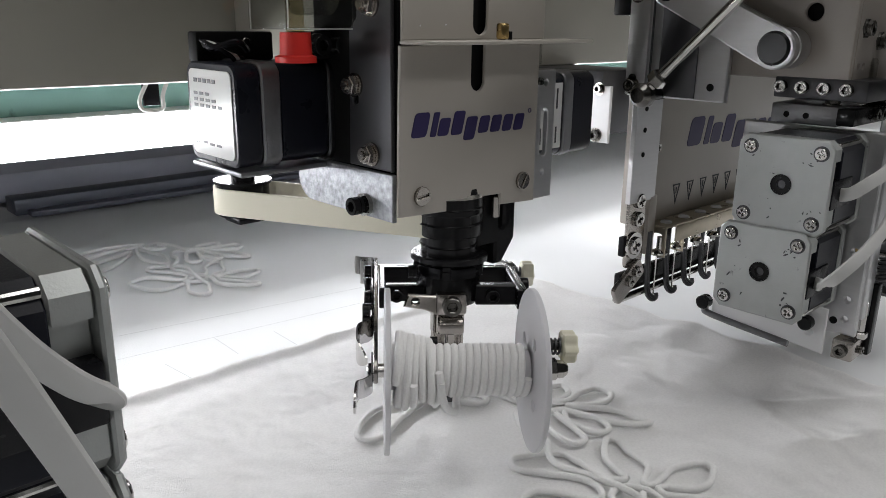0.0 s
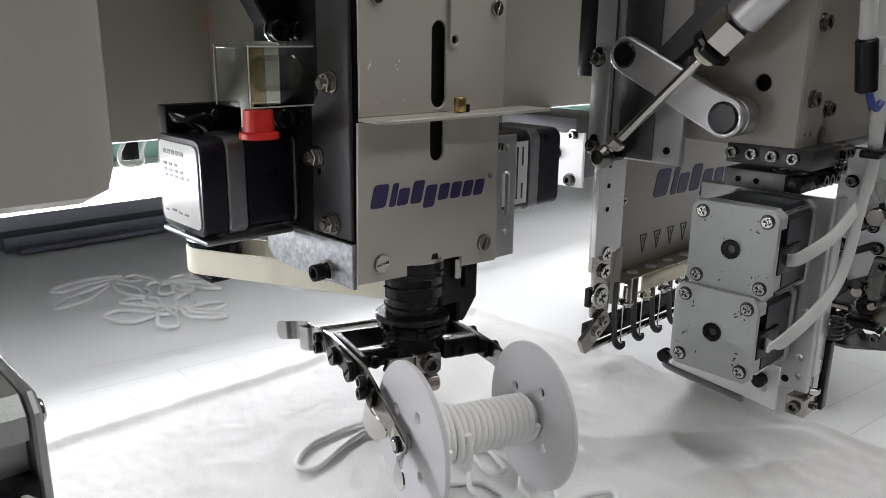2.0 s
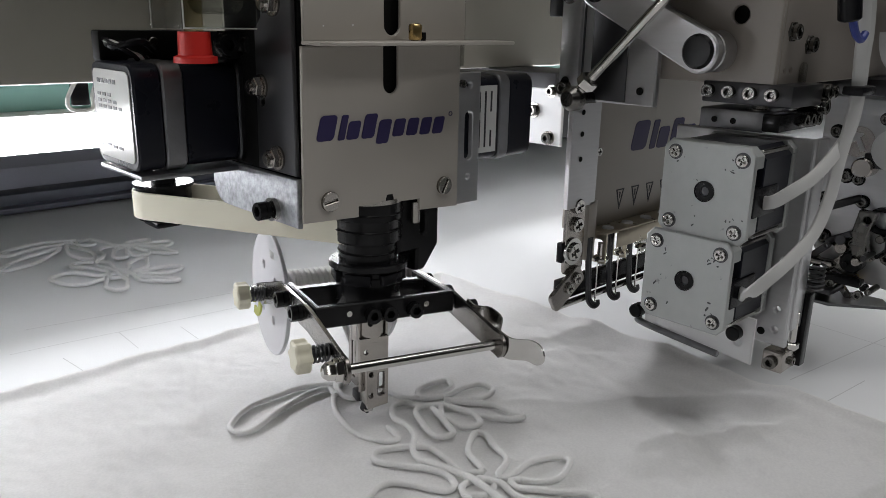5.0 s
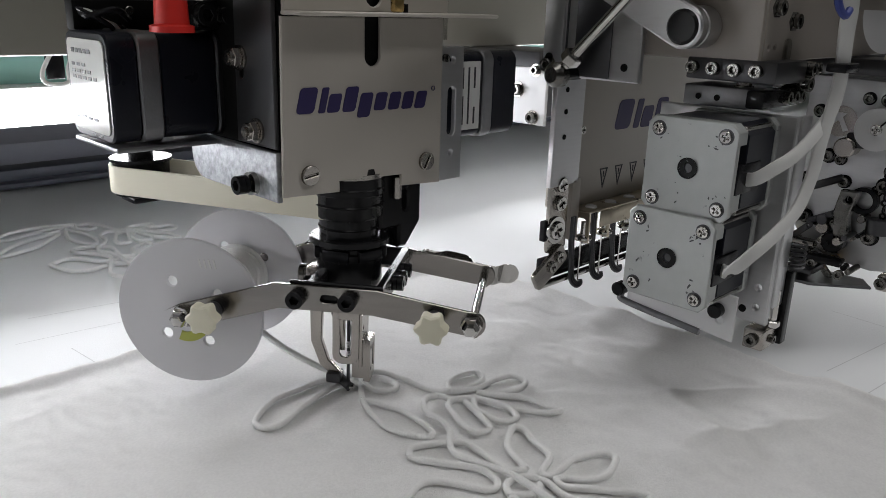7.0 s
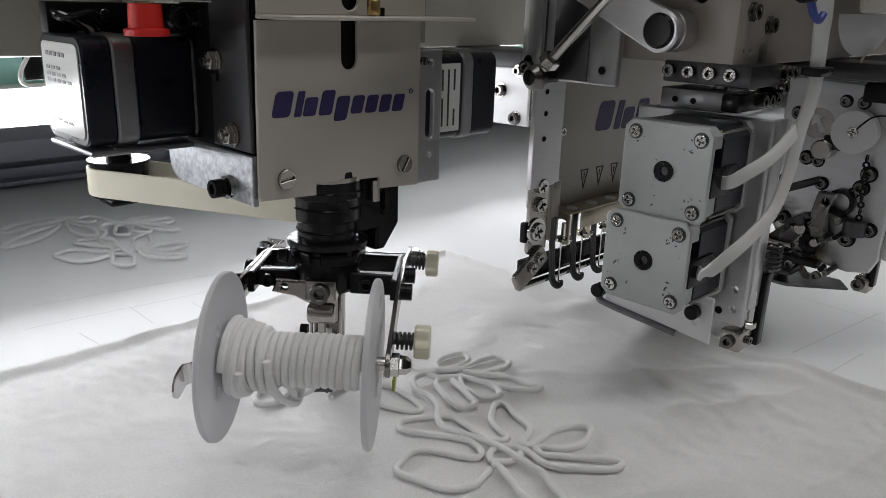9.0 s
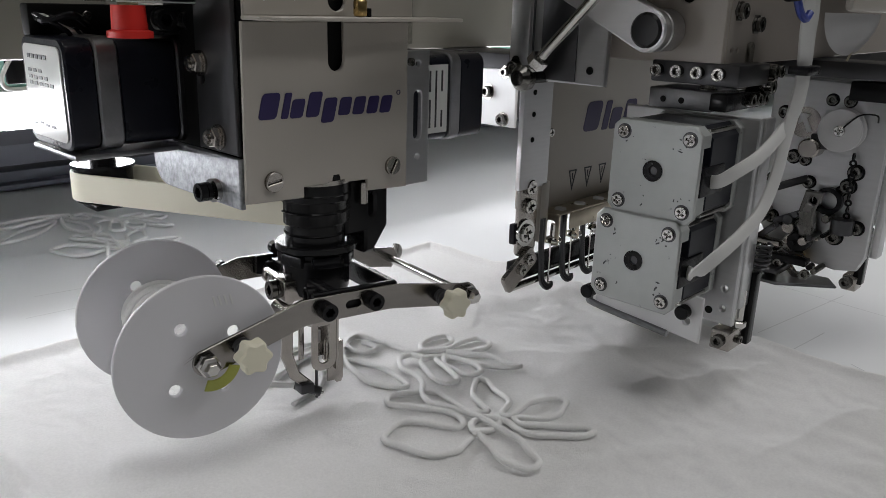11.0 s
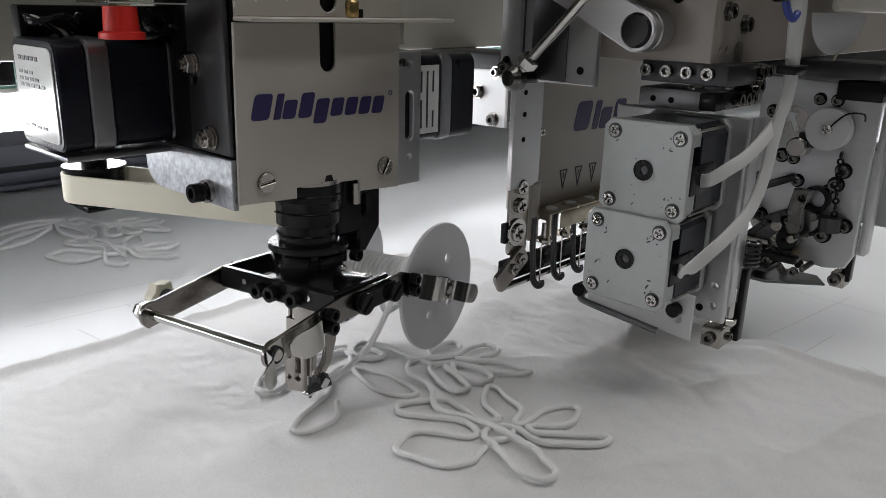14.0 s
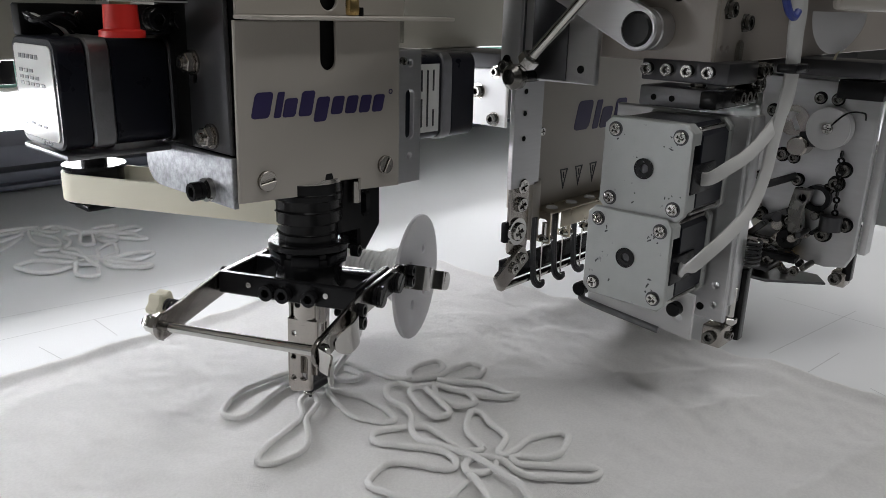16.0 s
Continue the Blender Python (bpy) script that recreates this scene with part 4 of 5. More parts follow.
# cord guide under the spindle
GU = empty("cord_guide", "satin steel guide tube with slots and a lever for the cord", "")
GU.parent = carrier
part("guide_back", sheet([(-0.0073, 0.0165), (0.0073, 0.0165), (0.0073, 0.0430), (-0.0073, 0.0430)], [ring_pts(0.004, 0.020, 0.0011, 10), ring_pts(0.004, 0.036, 0.0011, 10), stadium(-0.0050, -0.0028, 0.0175, 0.0275)], -0.0080, -0.0066, SIDE, 0.0003), M_NICKEL, GU)
part("guide_side", sheet(rounded(-0.0066, 0.0060, 0.0180, 0.0570, 0.0045), [stadium(-0.0030, 0.0026, 0.0215, 0.0480)], 0.0062, 0.0074, FRONT, 0.0003), M_NICKEL, GU)
part("guide_leg", box(-0.0066, -0.0036, -0.0074, -0.0062, 0.0190, 0.0570, 0.0003), M_NICKEL, GU)
part("guide_leg", box(0.0032, 0.0060, -0.0074, -0.0062, 0.0190, 0.0570, 0.0003), M_NICKEL, GU)
part("guide_barrel", rod((0, 0, 0.0400), (0, 0, 0.0585), 0.0082, 40, None, 0.06), M_NICKEL, GU)
part("barrel_hole", lathe([(0, 0), (0.0014, 0), (0.0014, 0.0004), (0, 0.0004)], 16, Matrix.Translation((-0.0080, 0.0020, 0.0500)) @ face("x", -1)), M_BLACK_SHADE, GU)
part("guide_clamp", box(0.0080, 0.0190, -0.0070, 0.0070, 0.0540, 0.0640, 0.0012), M_NICKEL, GU)
fix(SOCKET_STEEL, GU, 0.0190, 0.0, 0.0590, "x", 1, 1.7)
part("clamp_barrel", rod((0.0160, -0.0060, 0.0480), (0.0160, 0.0060, 0.0480), 0.0045), M_NICKEL, GU)
fix(SOCKET_BLACK, GU, 0.0165, -0.0060, 0.0400, "y", -1, 0.8)
part("lever", sheet([(0.0120, 0.0500), (0.0185, 0.0500), (0.0180, 0.0260), (0.0135, 0.0140), (0.0060, 0.0075), (0.0030, 0.0105), (0.0095, 0.0170), (0.0128, 0.0270)], [], -0.0016, 0.0016, FRONT, 0.0004), M_NICKEL, GU, "bent steel cord lever")
part("nozzle", rod((0.0090, -0.0050, 0.0080), (-0.0015, 0.0018, 0.0042), 0.0024), M_STEEL, GU, "cord nozzle tube")
part("nozzle_block", box(0.0030, 0.0100, -0.0035, 0.0040, 0.0060, 0.0110, 0.0008), M_STEEL, GU)
part("needle", rod((0, 0, 0.0010), (0, 0, 0.0560), 0.0008, 8), M_STEEL, GU, "thin sewing needle")
part("needle_foot", box(-0.0030, 0.0020, -0.0022, 0.0022, 0.0030, 0.0045, 0.0005), M_CHROME, GU)
part("foot_block", sheet([(-0.0060, 0.0100), (0.0040, 0.0085), (0.0050, 0.0120), (0.0050, 0.0300), (-0.0060, 0.0300)], [rounded(-0.0042, -0.0008, 0.0150, 0.0265, 0.0012), ring_pts(0.0026, 0.0260, 0.0011, 10), ring_pts(0.0026, 0.0155, 0.0011, 10)], -0.0115, -0.0082, SIDE, 0.0004), M_NICKEL, GU, "steel needle foot block")
part("foot_block_cheek", box(-0.0115, -0.0030, 0.0040, 0.0052, 0.0105, 0.0300, 0.0004), M_NICKEL, GU)
part("feed_cord", tube(spline([(0.0600, -0.0060, 0.0372), (0.0380, -0.0080, 0.0190), (0.0180, -0.0060, 0.0100), (0.0085, -0.0048, 0.0080)], 8), 0.0016, 8), M_CORD, GU, "cord running from the spool")


# ---- needle head with two small stepper motors ----
def small_motor(parent, x, yc, zc, s=1):
    """A 42 mm stepper seen from its rear cap at x; s: the way its shaft points along x."""
    mot = empty("stepper_motor", "small stepper motor with a worn cast aluminium end cap", "")
    mot.parent = parent
    h, c = 0.0212, 0.0045

    def octa(h, c):
        return [(yc - h + c, zc - h), (yc + h - c, zc - h), (yc + h, zc - h + c), (yc + h, zc + h - c), (yc + h - c, zc + h), (yc - h + c, zc + h), (yc - h, zc + h - c), (yc - h, zc - h + c)]

    def span(a, b):
        return sorted((x + s * a, x + s * b))

    cap = part("rear_cap", sheet(octa(h, 0.0035), [ring_pts(yc, zc, 0.0036, 20)], *span(0, 0.0022), SIDE, 0.0006), M_ALUCAST, mot, "worn grey cast end cap")
    part("cap_body", sheet([(yc - h + 0.0012, zc + 0.0120), (yc - h + 0.0012, zc + h - 0.004), (yc - h + 0.005, zc + h - 0.0006), (yc + h - 0.005, zc + h - 0.0006), (yc + h - 0.001, zc + h - 0.005), (yc + h - 0.001, zc - h + 0.005), (yc + h - 0.005, zc - h + 0.001),
                            (yc - h + 0.005, zc - h + 0.001), (yc - h + 0.001, zc - h + 0.005), (yc - h + 0.001, zc - 0.0090), (yc - h + 0.0045, zc - 0.0090), (yc - h + 0.0045, zc + 0.0120)], [], *span(0.0022, 0.0105), SIDE, 0.0006), M_ALUCAST, mot)
    part("stator", sheet(octa(0.0205, 0.0050), [], *span(0.0105, 0.0360), SIDE, 0.0004), M_MOTOR, mot)
    part("front_cap", sheet(octa(h, 0.0035), [], *span(0.0360, 0.0400), SIDE, 0.0006), M_ALUCAST, mot)
    for dy in (-1, 1):
        for dz in (-1, 1):
            fix(PHILLIPS, mot, x, yc + dy * 0.0155, zc + dz * 0.0155, "x", -s, 1.0, 25 * dy + 10 * dz)
            part("screw_recess", lathe([(0.0025, 0.0), (0.0034, 0.0), (0.0034, 0.0002), (0.0025, 0.0002)], 20, Matrix.Translation((x, yc + dy * 0.0155, zc + dz * 0.0155)) @ face("x", -s)), M_STEEL, mot)
            part("tie_bolt", rod((x + s * 0.0105, yc + dy * 0.0182, zc + dz * 0.0182), (x + s * 0.0360, yc + dy * 0.0182, zc + dz * 0.0182), 0.0012, 10), M_CHROME, mot)
    part("bearing_seat", lathe([(0.0020, 0.0), (0.0042, 0.0), (0.0046, 0.0006), (0.0046, -0.0004), (0.0036, -0.0006), (0.0034, -0.0030), (0.0, -0.0030)], 28, Matrix.Translation((x, yc, zc)) @ face("x", -s)), M_BLACK, mot)
    chip = random.Random(int(yc * 1e5 + zc * 1e4))
    flakes = bmesh.new()
    for cy, cz, n, spread in ((-0.013, 0.0125, 7, 0.0022), (0.0135, 0.0125, 4, 0.0020), (-0.014, -0.0115, 4, 0.0016), (0.004, 0.006, 3, 0.0110), (0.009, -0.004, 4, 0.0080)):
        for k in range(n):
            py, pz, r, a0 = yc + cy + chip.gauss(0, spread), zc + cz + chip.gauss(0, spread), 0.00018 + 0.0004 * chip.random(), chip.random() * 3
            ln = 1.0 + 2.2 * chip.random()
            out = []
            for q in range(7):
                a, rr = q * 0.898, r * (0.5 + 0.6 * chip.random())
                du, dw = rr * ln * math.cos(a), rr * math.sin(a)
                out.append((py + du * math.cos(a0) - dw * math.sin(a0), pz + du * math.sin(a0) + dw * math.cos(a0)))
            if max(abs(o[0] - yc) for o in out) < h - 0.001 and max(abs(o[1] - zc) for o in out) < h - 0.001:
                sheet(out, [], *span(-0.00012, 0.0), SIDE, 0, flakes)
    tagged(part("paint_chips", flakes, M_STEEL, mot, "dark worn chips in the grey coating"), kind="stuff")
    part("shaft_end", rod((x + s * 0.0022, yc, zc), (x + s * 0.0008, yc, zc), 0.0022), M_STEEL, mot)
    part("socket", box(*span(0.0024, 0.0240), yc - h - 0.0004, yc - h + 0.006, zc - 0.0088, zc + 0.0040, 0.0006), M_BLACKPL, mot, "black cable socket")
    return mot


def cable(parent, pts, wide=0.0030, name="cable"):
    """A flat sleeved cable: a soft-edged ribbon along a path, its flat side outwards."""
    way = spline(pts, 8)
    bm, rings, out = bmesh.new(), [], Vector((-0.55, -0.80, 0.15)).normalized()
    for i, p in enumerate(way):
        d = (way[min(i + 1, len(way) - 1)] - way[max(i - 1, 0)]).normalized()
        a = d.cross(out).normalized()
        b = a.cross(d)
        ring = []
        for k in range(12):
            ca, sa = math.cos(2 * math.pi * k / 12), math.sin(2 * math.pi * k / 12)
            ring.append(bm.verts.new(p + a * wide * math.copysign(abs(ca) ** 0.6, ca) + b * wide * 0.36 * math.copysign(abs(sa) ** 0.6, sa)))
        rings.append(ring)
    for r0, r1 in zip(rings, rings[1:]):
        for k in range(12):
            bm.faces.new((r0[k], r0[(k + 1) % 12], r1[(k + 1) % 12], r1[k]))
    bm.faces.new(rings[0])
    bm.faces.new(rings[-1])
    return part(name, bm, M_CABLE, parent, "pale grey flat sleeved cable")


needle = empty("needle_head", "cream and aluminium embroidery needle head with two stepper motors", "embroidery head")
part("linkage_block", sheet([(0.1870, 0.1470), (0.2430, 0.1470), (0.2430, 0.2800), (0.1870, 0.2800)], [], 0.3650, 0.3690, SIDE, 0.0006), M_ALU, needle, "brushed aluminium slide block")
part("block_groove", box(0.3642, 0.3650, 0.2290, 0.2300, 0.1480, 0.2790, 0.0002), M_STEEL, needle)
part("block_channel", box(0.3640, 0.3651, 0.2030, 0.2240, 0.1480, 0.2790, 0.0003), M_STEEL, needle)
part("block_rail", box(0.3630, 0.3655, 0.2310, 0.2430, 0.1475, 0.2030, 0.0006), M_ALU, needle)
for y, z in ((0.2385, 0.1985), (0.2385, 0.1525)):
    part("slot_shadow", sheet(stadium(y - 0.0022, y + 0.0022, z - 0.003, z + 0.006), [], 0.3622, 0.3630, SIDE, 0), M_BLACK_SHADE, needle)
    fix(SOCKET_STEEL, needle, 0.3622, y, z, "x", -1, 1.25)
    part("washer", lathe([(0, 0), (0.0045, 0), (0.0045, 0.0006), (0, 0.0006)], 20, Matrix.Translation((0.3628, y, z)) @ face("x", -1)), M_NICKEL, needle)
part("case_strip", sheet([(0.3790, 0.0840), (0.4050, 0.0840), (0.4050, 0.1800), (0.3790, 0.1800)], [], 0.2440, 0.2475, FRONT, 0.0004), M_ALU, needle, "aluminium edge strip with holes")
for z in (0.112, 0.126, 0.138):
    part("strip_hole", lathe([(0, 0), (0.0015, 0), (0.0015, 0.0003), (0, 0.0003)], 14, Matrix.Translation((0.3880, 0.2440, z)) @ face("y", -1)), M_BLACK_SHADE, needle)
part("block_hole", lathe([(0, 0), (0.0019, 0), (0.0019, 0.0004), (0, 0.0004)], 16, Matrix.Translation((0.3650, 0.1950, 0.1540)) @ face("x", -1)), M_BLACK_SHADE, needle)
part("needle_case", box(0.4055, 0.6000, 0.2500, 0.2680, 0.0640, 0.3400, 0.0015), M_CREAM, needle, "cream needle case panel")
part("case_seam", box(0.4250, 0.6000, 0.2494, 0.2500, 0.1672, 0.1678, 0), M_INK, needle)
logo(0.4460, 0.5930, 0.1100, 0.1280, 0.2500, needle, -0.028)
for k in range(6):
    x = 0.4390 + 0.0165 * k
    tri = sheet([(x - 0.0042, 0.0875), (x + 0.0042, 0.0875), (x, 0.0745)], [[(x - 0.0030, 0.0867), (x + 0.0030, 0.0867), (x, 0.0772)]], 0.2497, 0.2500, FRONT, 0)
    sheet([(x - 0.0005, 0.0855), (x + 0.0005, 0.0855), (x + 0.0002, 0.0815), (x - 0.0002, 0.0815)], [], 0.2497, 0.2500, FRONT, 0, tri)
    part("warning_mark", tri, M_INK, needle, "small black warning triangle")
fix(PHILLIPS, needle, 0.4130, 0.2500, 0.1130, "y", -1, 1.0)
part("left_gib", box(0.4000, 0.4080, 0.2440, 0.2500, 0.0500, 0.0860, 0.0006), M_CREAM, needle)
part("bolt_plate", sheet(rounded(0.3815, 0.3990, 0.0440, 0.0910, 0.004), [], 0.2455, 0.2480, FRONT, 0.0004), M_NICKEL, needle, "steel plate with cross-head screws")
for x, z, s in ((0.3905, 0.0845, 1.7), (0.3905, 0.0735, 1.7), (0.3880, 0.0580, 2.1)):
    fix(PHILLIPS, needle, x, 0.2455, z, "y", -1, s, 20)
part("big_washer", lathe([(0, 0), (0.0080, 0), (0.0080, 0.0012), (0, 0.0012)], 28, Matrix.Translation((0.3880, 0.2454, 0.0580)) @ face("y", -1)), M_CHROME, needle)
part("felt_pad", box(0.3790, 0.3860, 0.2460, 0.2500, 0.0520, 0.0640, 0.0008), M_BLACKPL, needle)
nb = part("clamp_end", sheet(rounded(-0.0150, 0.0150, -0.0062, 0.0062, 0.003), [], -0.0014, 0.0014, FRONT, 0.0004), M_NICKEL, needle, "tilted steel end plate")
nb.matrix_local = Matrix.Translation((0.3830, 0.2440, 0.0370)) @ Matrix.Rotation(radians(-32), 4, "Y")
fix(PHILLIPS, needle, 0.3900, 0.2424, 0.0420, "y", -1, 1.3)
fix(PHILLIPS, needle, 0.3835, 0.2424, 0.0372, "y", -1, 1.3)
part("thread_bar", box(0.3820, 0.5600, 0.2490, 0.2530, 0.0270, 0.0400, 0.0008), M_BLACK, needle, "dark thread holding bar").matrix_local = pose(0, 0, 0.0)
part("thread_blade", box(0.3760, 0.5600, 0.2440, 0.2490, 0.0245, 0.0265, 0.0004), M_CHROME, needle)
gb = part("clamp_cover", box(0.4080, 0.5600, 0.2360, 0.2500, 0.0660, 0.0675, 0.0006), M_GOLD, needle, "pale gold clamp cover with white dots")
part("clamp_front", box(0.4200, 0.5600, 0.2360, 0.2372, 0.0560, 0.0660, 0.0004), M_GOLD, needle)
part("clamp_side", sheet([(0.2360, 0.0480), (0.2500, 0.0480), (0.2500, 0.0660), (0.2360, 0.0660)], [rounded(0.2385, 0.2450, 0.0510, 0.0625, 0.002)], 0.4080, 0.4092, SIDE, 0.0003), M_GOLD, needle)
part("clamp_side", sheet([(0.2360, 0.0480), (0.2500, 0.0480), (0.2500, 0.0660), (0.2360, 0.0660)], [rounded(0.2385, 0.2450, 0.0510, 0.0625, 0.002)], 0.4290, 0.4302, SIDE, 0.0003), M_GOLD, needle)
for k in range(7):
    x = 0.4180 + 0.0205 * k
    part("white_dot", lathe([(0, 0), (0.0036, 0), (0.0033, 0.0009), (0, 0.0012)], 20, Matrix.Translation((x, 0.2425, 0.0675))), M_WHITE, needle)
    hx = 0.4020 + 0.0215 * k
    part("presser_foot", tube(spline([(hx, 0.2440, 0.0640), (hx, 0.2440, 0.0500), (hx + 0.001, 0.2435, 0.0330), (hx + 0.0005, 0.2420, 0.0250), (hx + 0.0025, 0.2395, 0.0215), (hx + 0.0065, 0.2390, 0.0222), (hx + 0.0075, 0.2400, 0.0245)], 5), 0.0013, 8, False, tube(spline([(hx + 0.0020, 0.2440, 0.0640), (hx + 0.0020, 0.2440, 0.0500), (hx + 0.0028, 0.2435, 0.0330), (hx + 0.0024, 0.2420, 0.0256), (hx + 0.0040, 0.2395, 0.0228), (hx + 0.0070, 0.2390, 0.0232)], 5), 0.0013, 8)), M_STEEL, needle, "dark hooked presser foot")
    part("needle", rod((hx + 0.0075, 0.2420, 0.0560), (hx + 0.0075, 0.2420, 0.0230), 0.0005, 8), M_CHROME, needle)
    part("needle_screw", lathe([(0, 0.0470), (0.0020, 0.0470), (0.0022, 0.0490), (0.0046, 0.0494), (0.0048, 0.0506), (0.0040, 0.0520), (0.0026, 0.0528), (0.0024, 0.0600), (0, 0.0600)], 20, Matrix.Translation((hx + 0.0085, 0.2405, 0))), M_CHROME, needle)
# pneumatic linkage
part("link_arm", sheet(ring_pts(0.2170, 0.2010, 0.0088, 16, 25.7 - 90, 25.7 + 90) + ring_pts(0.1610, 0.1740, 0.0094, 16, 25.7 + 90, 25.7 + 270), [], 0.3540, 0.3600, SIDE, 0.0008), M_ALU, needle, "aluminium link arm")
part("link_boss", rod((0.3600, 0.1610, 0.1740), (0.3728, 0.1610, 0.1740), 0.0092, 28), M_ALU, needle)
for y, z, r in ((0.2170, 0.2010, 0.0066), (0.1610, 0.1740, 0.0076)):
    part("pivot_pin", rod((0.3528, y, z), (0.3590, y, z), r, 28), M_BLACK, needle, "black pivot pin")
fix(SLOTTED, needle, 0.3540, 0.1880, 0.1870, "x", -1, 0.55, 30)
dirv = Vector((0, 0.1690 - 0.2230, 0.2050 - 0.1510)).normalized()
p0 = Vector((0.3520, 0.2230, 0.1510))
part("piston_rod", rod(p0, p0 + dirv * 0.078, 0.0026), M_CHROME, needle, "polished piston rod")
part("rod_collar", rod(p0 + dirv * 0.070, p0 + dirv * 0.076, 0.0055, 24), M_NYLON, needle)
part("cylinder_ring", rod(p0 + dirv * 0.074, p0 + dirv * 0.079, 0.0100, 28), M_BLACK, needle)
part("hex_gland", rod(p0 + dirv * 0.079, p0 + dirv * 0.094, 0.0102, 6), M_CHROME, needle, "bright hexagon gland")
part("air_cylinder", rod(p0 + dirv * 0.094, p0 + dirv * 0.150, 0.0088, 32), M_ALU, needle, "aluminium air cylinder")
part("ball_joint", lathe([(0, -0.0055), (0.0040, -0.0045), (0.0062, -0.0015), (0.0062, 0.0030), (0.0038, 0.0060), (0, 0.0065)], 28, Matrix.Translation(p0 + Vector((0, 0.001, -0.002))) @ face("x", -1)), M_BOLT, needle, "dark steel ball joint")
part("joint_nut", rod(p0 + dirv * 0.006, p0 + dirv * 0.012, 0.0050, 6), M_CHROME, needle)
part("joint_pin", rod(p0 + Vector((0, 0, -0.002)), p0 + Vector((0.016, 0, -0.002)), 0.0030), M_BLACK, needle)
part("dark_channel", sheet([(0.1930, 0.1960), (0.2010, 0.2020), (0.1500, 0.2520), (0.1380, 0.2440)], [], 0.3560, 0.3720, SIDE, 0.0006), M_STEEL, needle, "dark bent channel")
part("black_rail", box(0.3780, 0.3900, 0.2500, 0.2640, 0.1880, 0.3200, 0.001), M_BLACK, needle)
# cream housing
part("housing", sheet([(0.1340, 0.1600), (0.1900, 0.1600), (0.1900, 0.3000), (0.1340, 0.3000)], [ring_pts(0.1530, 0.1898, 0.0040, 20)], 0.3730, 0.3760, SIDE, 0.0006), M_CREAM_DIM, needle, "cream housing side with a round hole")
part("housing_front", sheet([(0.3760, 0.1600), (0.6600, 0.1610), (0.6600, 0.3000), (0.3760, 0.3000)], [ring_pts(0.3815, 0.1665, 0.0011, 10), ring_pts(0.3875, 0.1665, 0.0011, 10)], 0.1340, 0.1365, FRONT, 0.0006), M_CREAM_DIM, needle, "cream housing front")
part("carriage_rail", box(0.4200, 0.6400, 0.1500, 0.1850, 0.1500, 0.1590, 0.0008), M_STEEL, needle, "dark carriage rail under the housing")
# near-black filler that paints the shade inside the housing
part("housing_shade_core", box(0.3780, 0.6500, 0.1400, 0.1890, 0.1650, 0.2980, 0.001), M_BLACK_SHADE, needle)
for x, z in ((0.3850, 0.2170), (0.3840, 0.1830), (0.4030, 0.1775), (0.4620, 0.1775), (0.5400, 0.1800), (0.4580, 0.2130)):
    fix(SOCKET_STEEL, needle, x, 0.1340, z, "y", -1, 1.3)
    part("washer", lathe([(0, 0), (0.0046, 0), (0.0046, 0.0006), (0, 0.0006)], 6, Matrix.Translation((x, 0.1340, z)) @ face("y", -1)), M_BOLT, needle)
part("oil_tab", sheet(stadium(0.3960, 0.4010, 0.1590, 0.1700), [], 0.1320, 0.1340, FRONT, 0.0004), M_ACRYLIC, needle)
# added out of view: blocks overhead light from the beam beside this head
part("unseen_shade_arm", box(0.3780, 0.5180, 0.1900, 0.4250, 0.3010, 0.4200, 0.002), M_CREAM, needle)
# motor mount
part("upper_clamp", box(0.3720, 0.4040, 0.1250, 0.1665, 0.1515, 0.1610, 0.0008), M_STEEL, needle, "dark clamp block with four screws")
for k in range(4):
    fix(SOCKET_STEEL, needle, 0.3720, 0.1630 - 0.0098 * k, 0.1566, "x", -1, 1.1)
part("clamp_tail", box(0.4040, 0.4180, 0.1260, 0.1400, 0.1480, 0.1600, 0.0008), M_NICKEL, needle)
fix(SOCKET_STEEL, needle, 0.4080, 0.1260, 0.1570, "y", -1, 1.2)
fix(SOCKET_STEEL, needle, 0.4150, 0.1260, 0.1570, "y", -1, 1.1)
fix(SOCKET_STEEL, needle, 0.4060, 0.1260, 0.1505, "y", -1, 1.3)
part("lower_clamp", box(0.3720, 0.3980, 0.1360, 0.1665, 0.1400, 0.1490, 0.0008), M_DULL, needle, "dull zinc clamp block")
part("clamp_step", box(0.3700, 0.4100, 0.1280, 0.1360, 0.1410, 0.1485, 0.0008), M_BLACK, needle)
for k in range(3):
    fix(SOCKET_STEEL, needle, 0.3920 + 0.0070 * k, 0.1280, 0.1450, "y", -1, 1.1)
for y in (0.1590, 0.1500):
    part("thread_hole", lathe([(0, 0), (0.0014, 0), (0.0014, 0.0003), (0, 0.0003)], 14, Matrix.Translation((0.3720, y, 0.1440)) @ face("x", -1)), M_BLACK_SHADE, needle)
fix(NUT, needle, 0.3800, 0.1420, 0.1495, "z", 1, 0.8)
UM = small_motor(needle, 0.3450, 0.1458, 0.1160)
DM = small_motor(needle, 0.3425, 0.1492, 0.0750)
part("mount_plate", sheet([(0.1180, 0.0400), (0.1310, 0.0400), (0.1350, 0.0420), (0.1750, 0.0420), (0.1850, 0.0560), (0.1850, 0.1380), (0.1180, 0.1380)], [ring_pts(0.1235, z, 0.0015, 12) for z in (0.048, 0.058, 0.082)], 0.3850, 0.3890, SIDE, 0.0006), M_ALU, needle, "aluminium motor mounting plate")
part("front_plate", box(0.3890, 0.3990, 0.1170, 0.1200, 0.0480, 0.1380, 0.0006), M_ALU, needle)
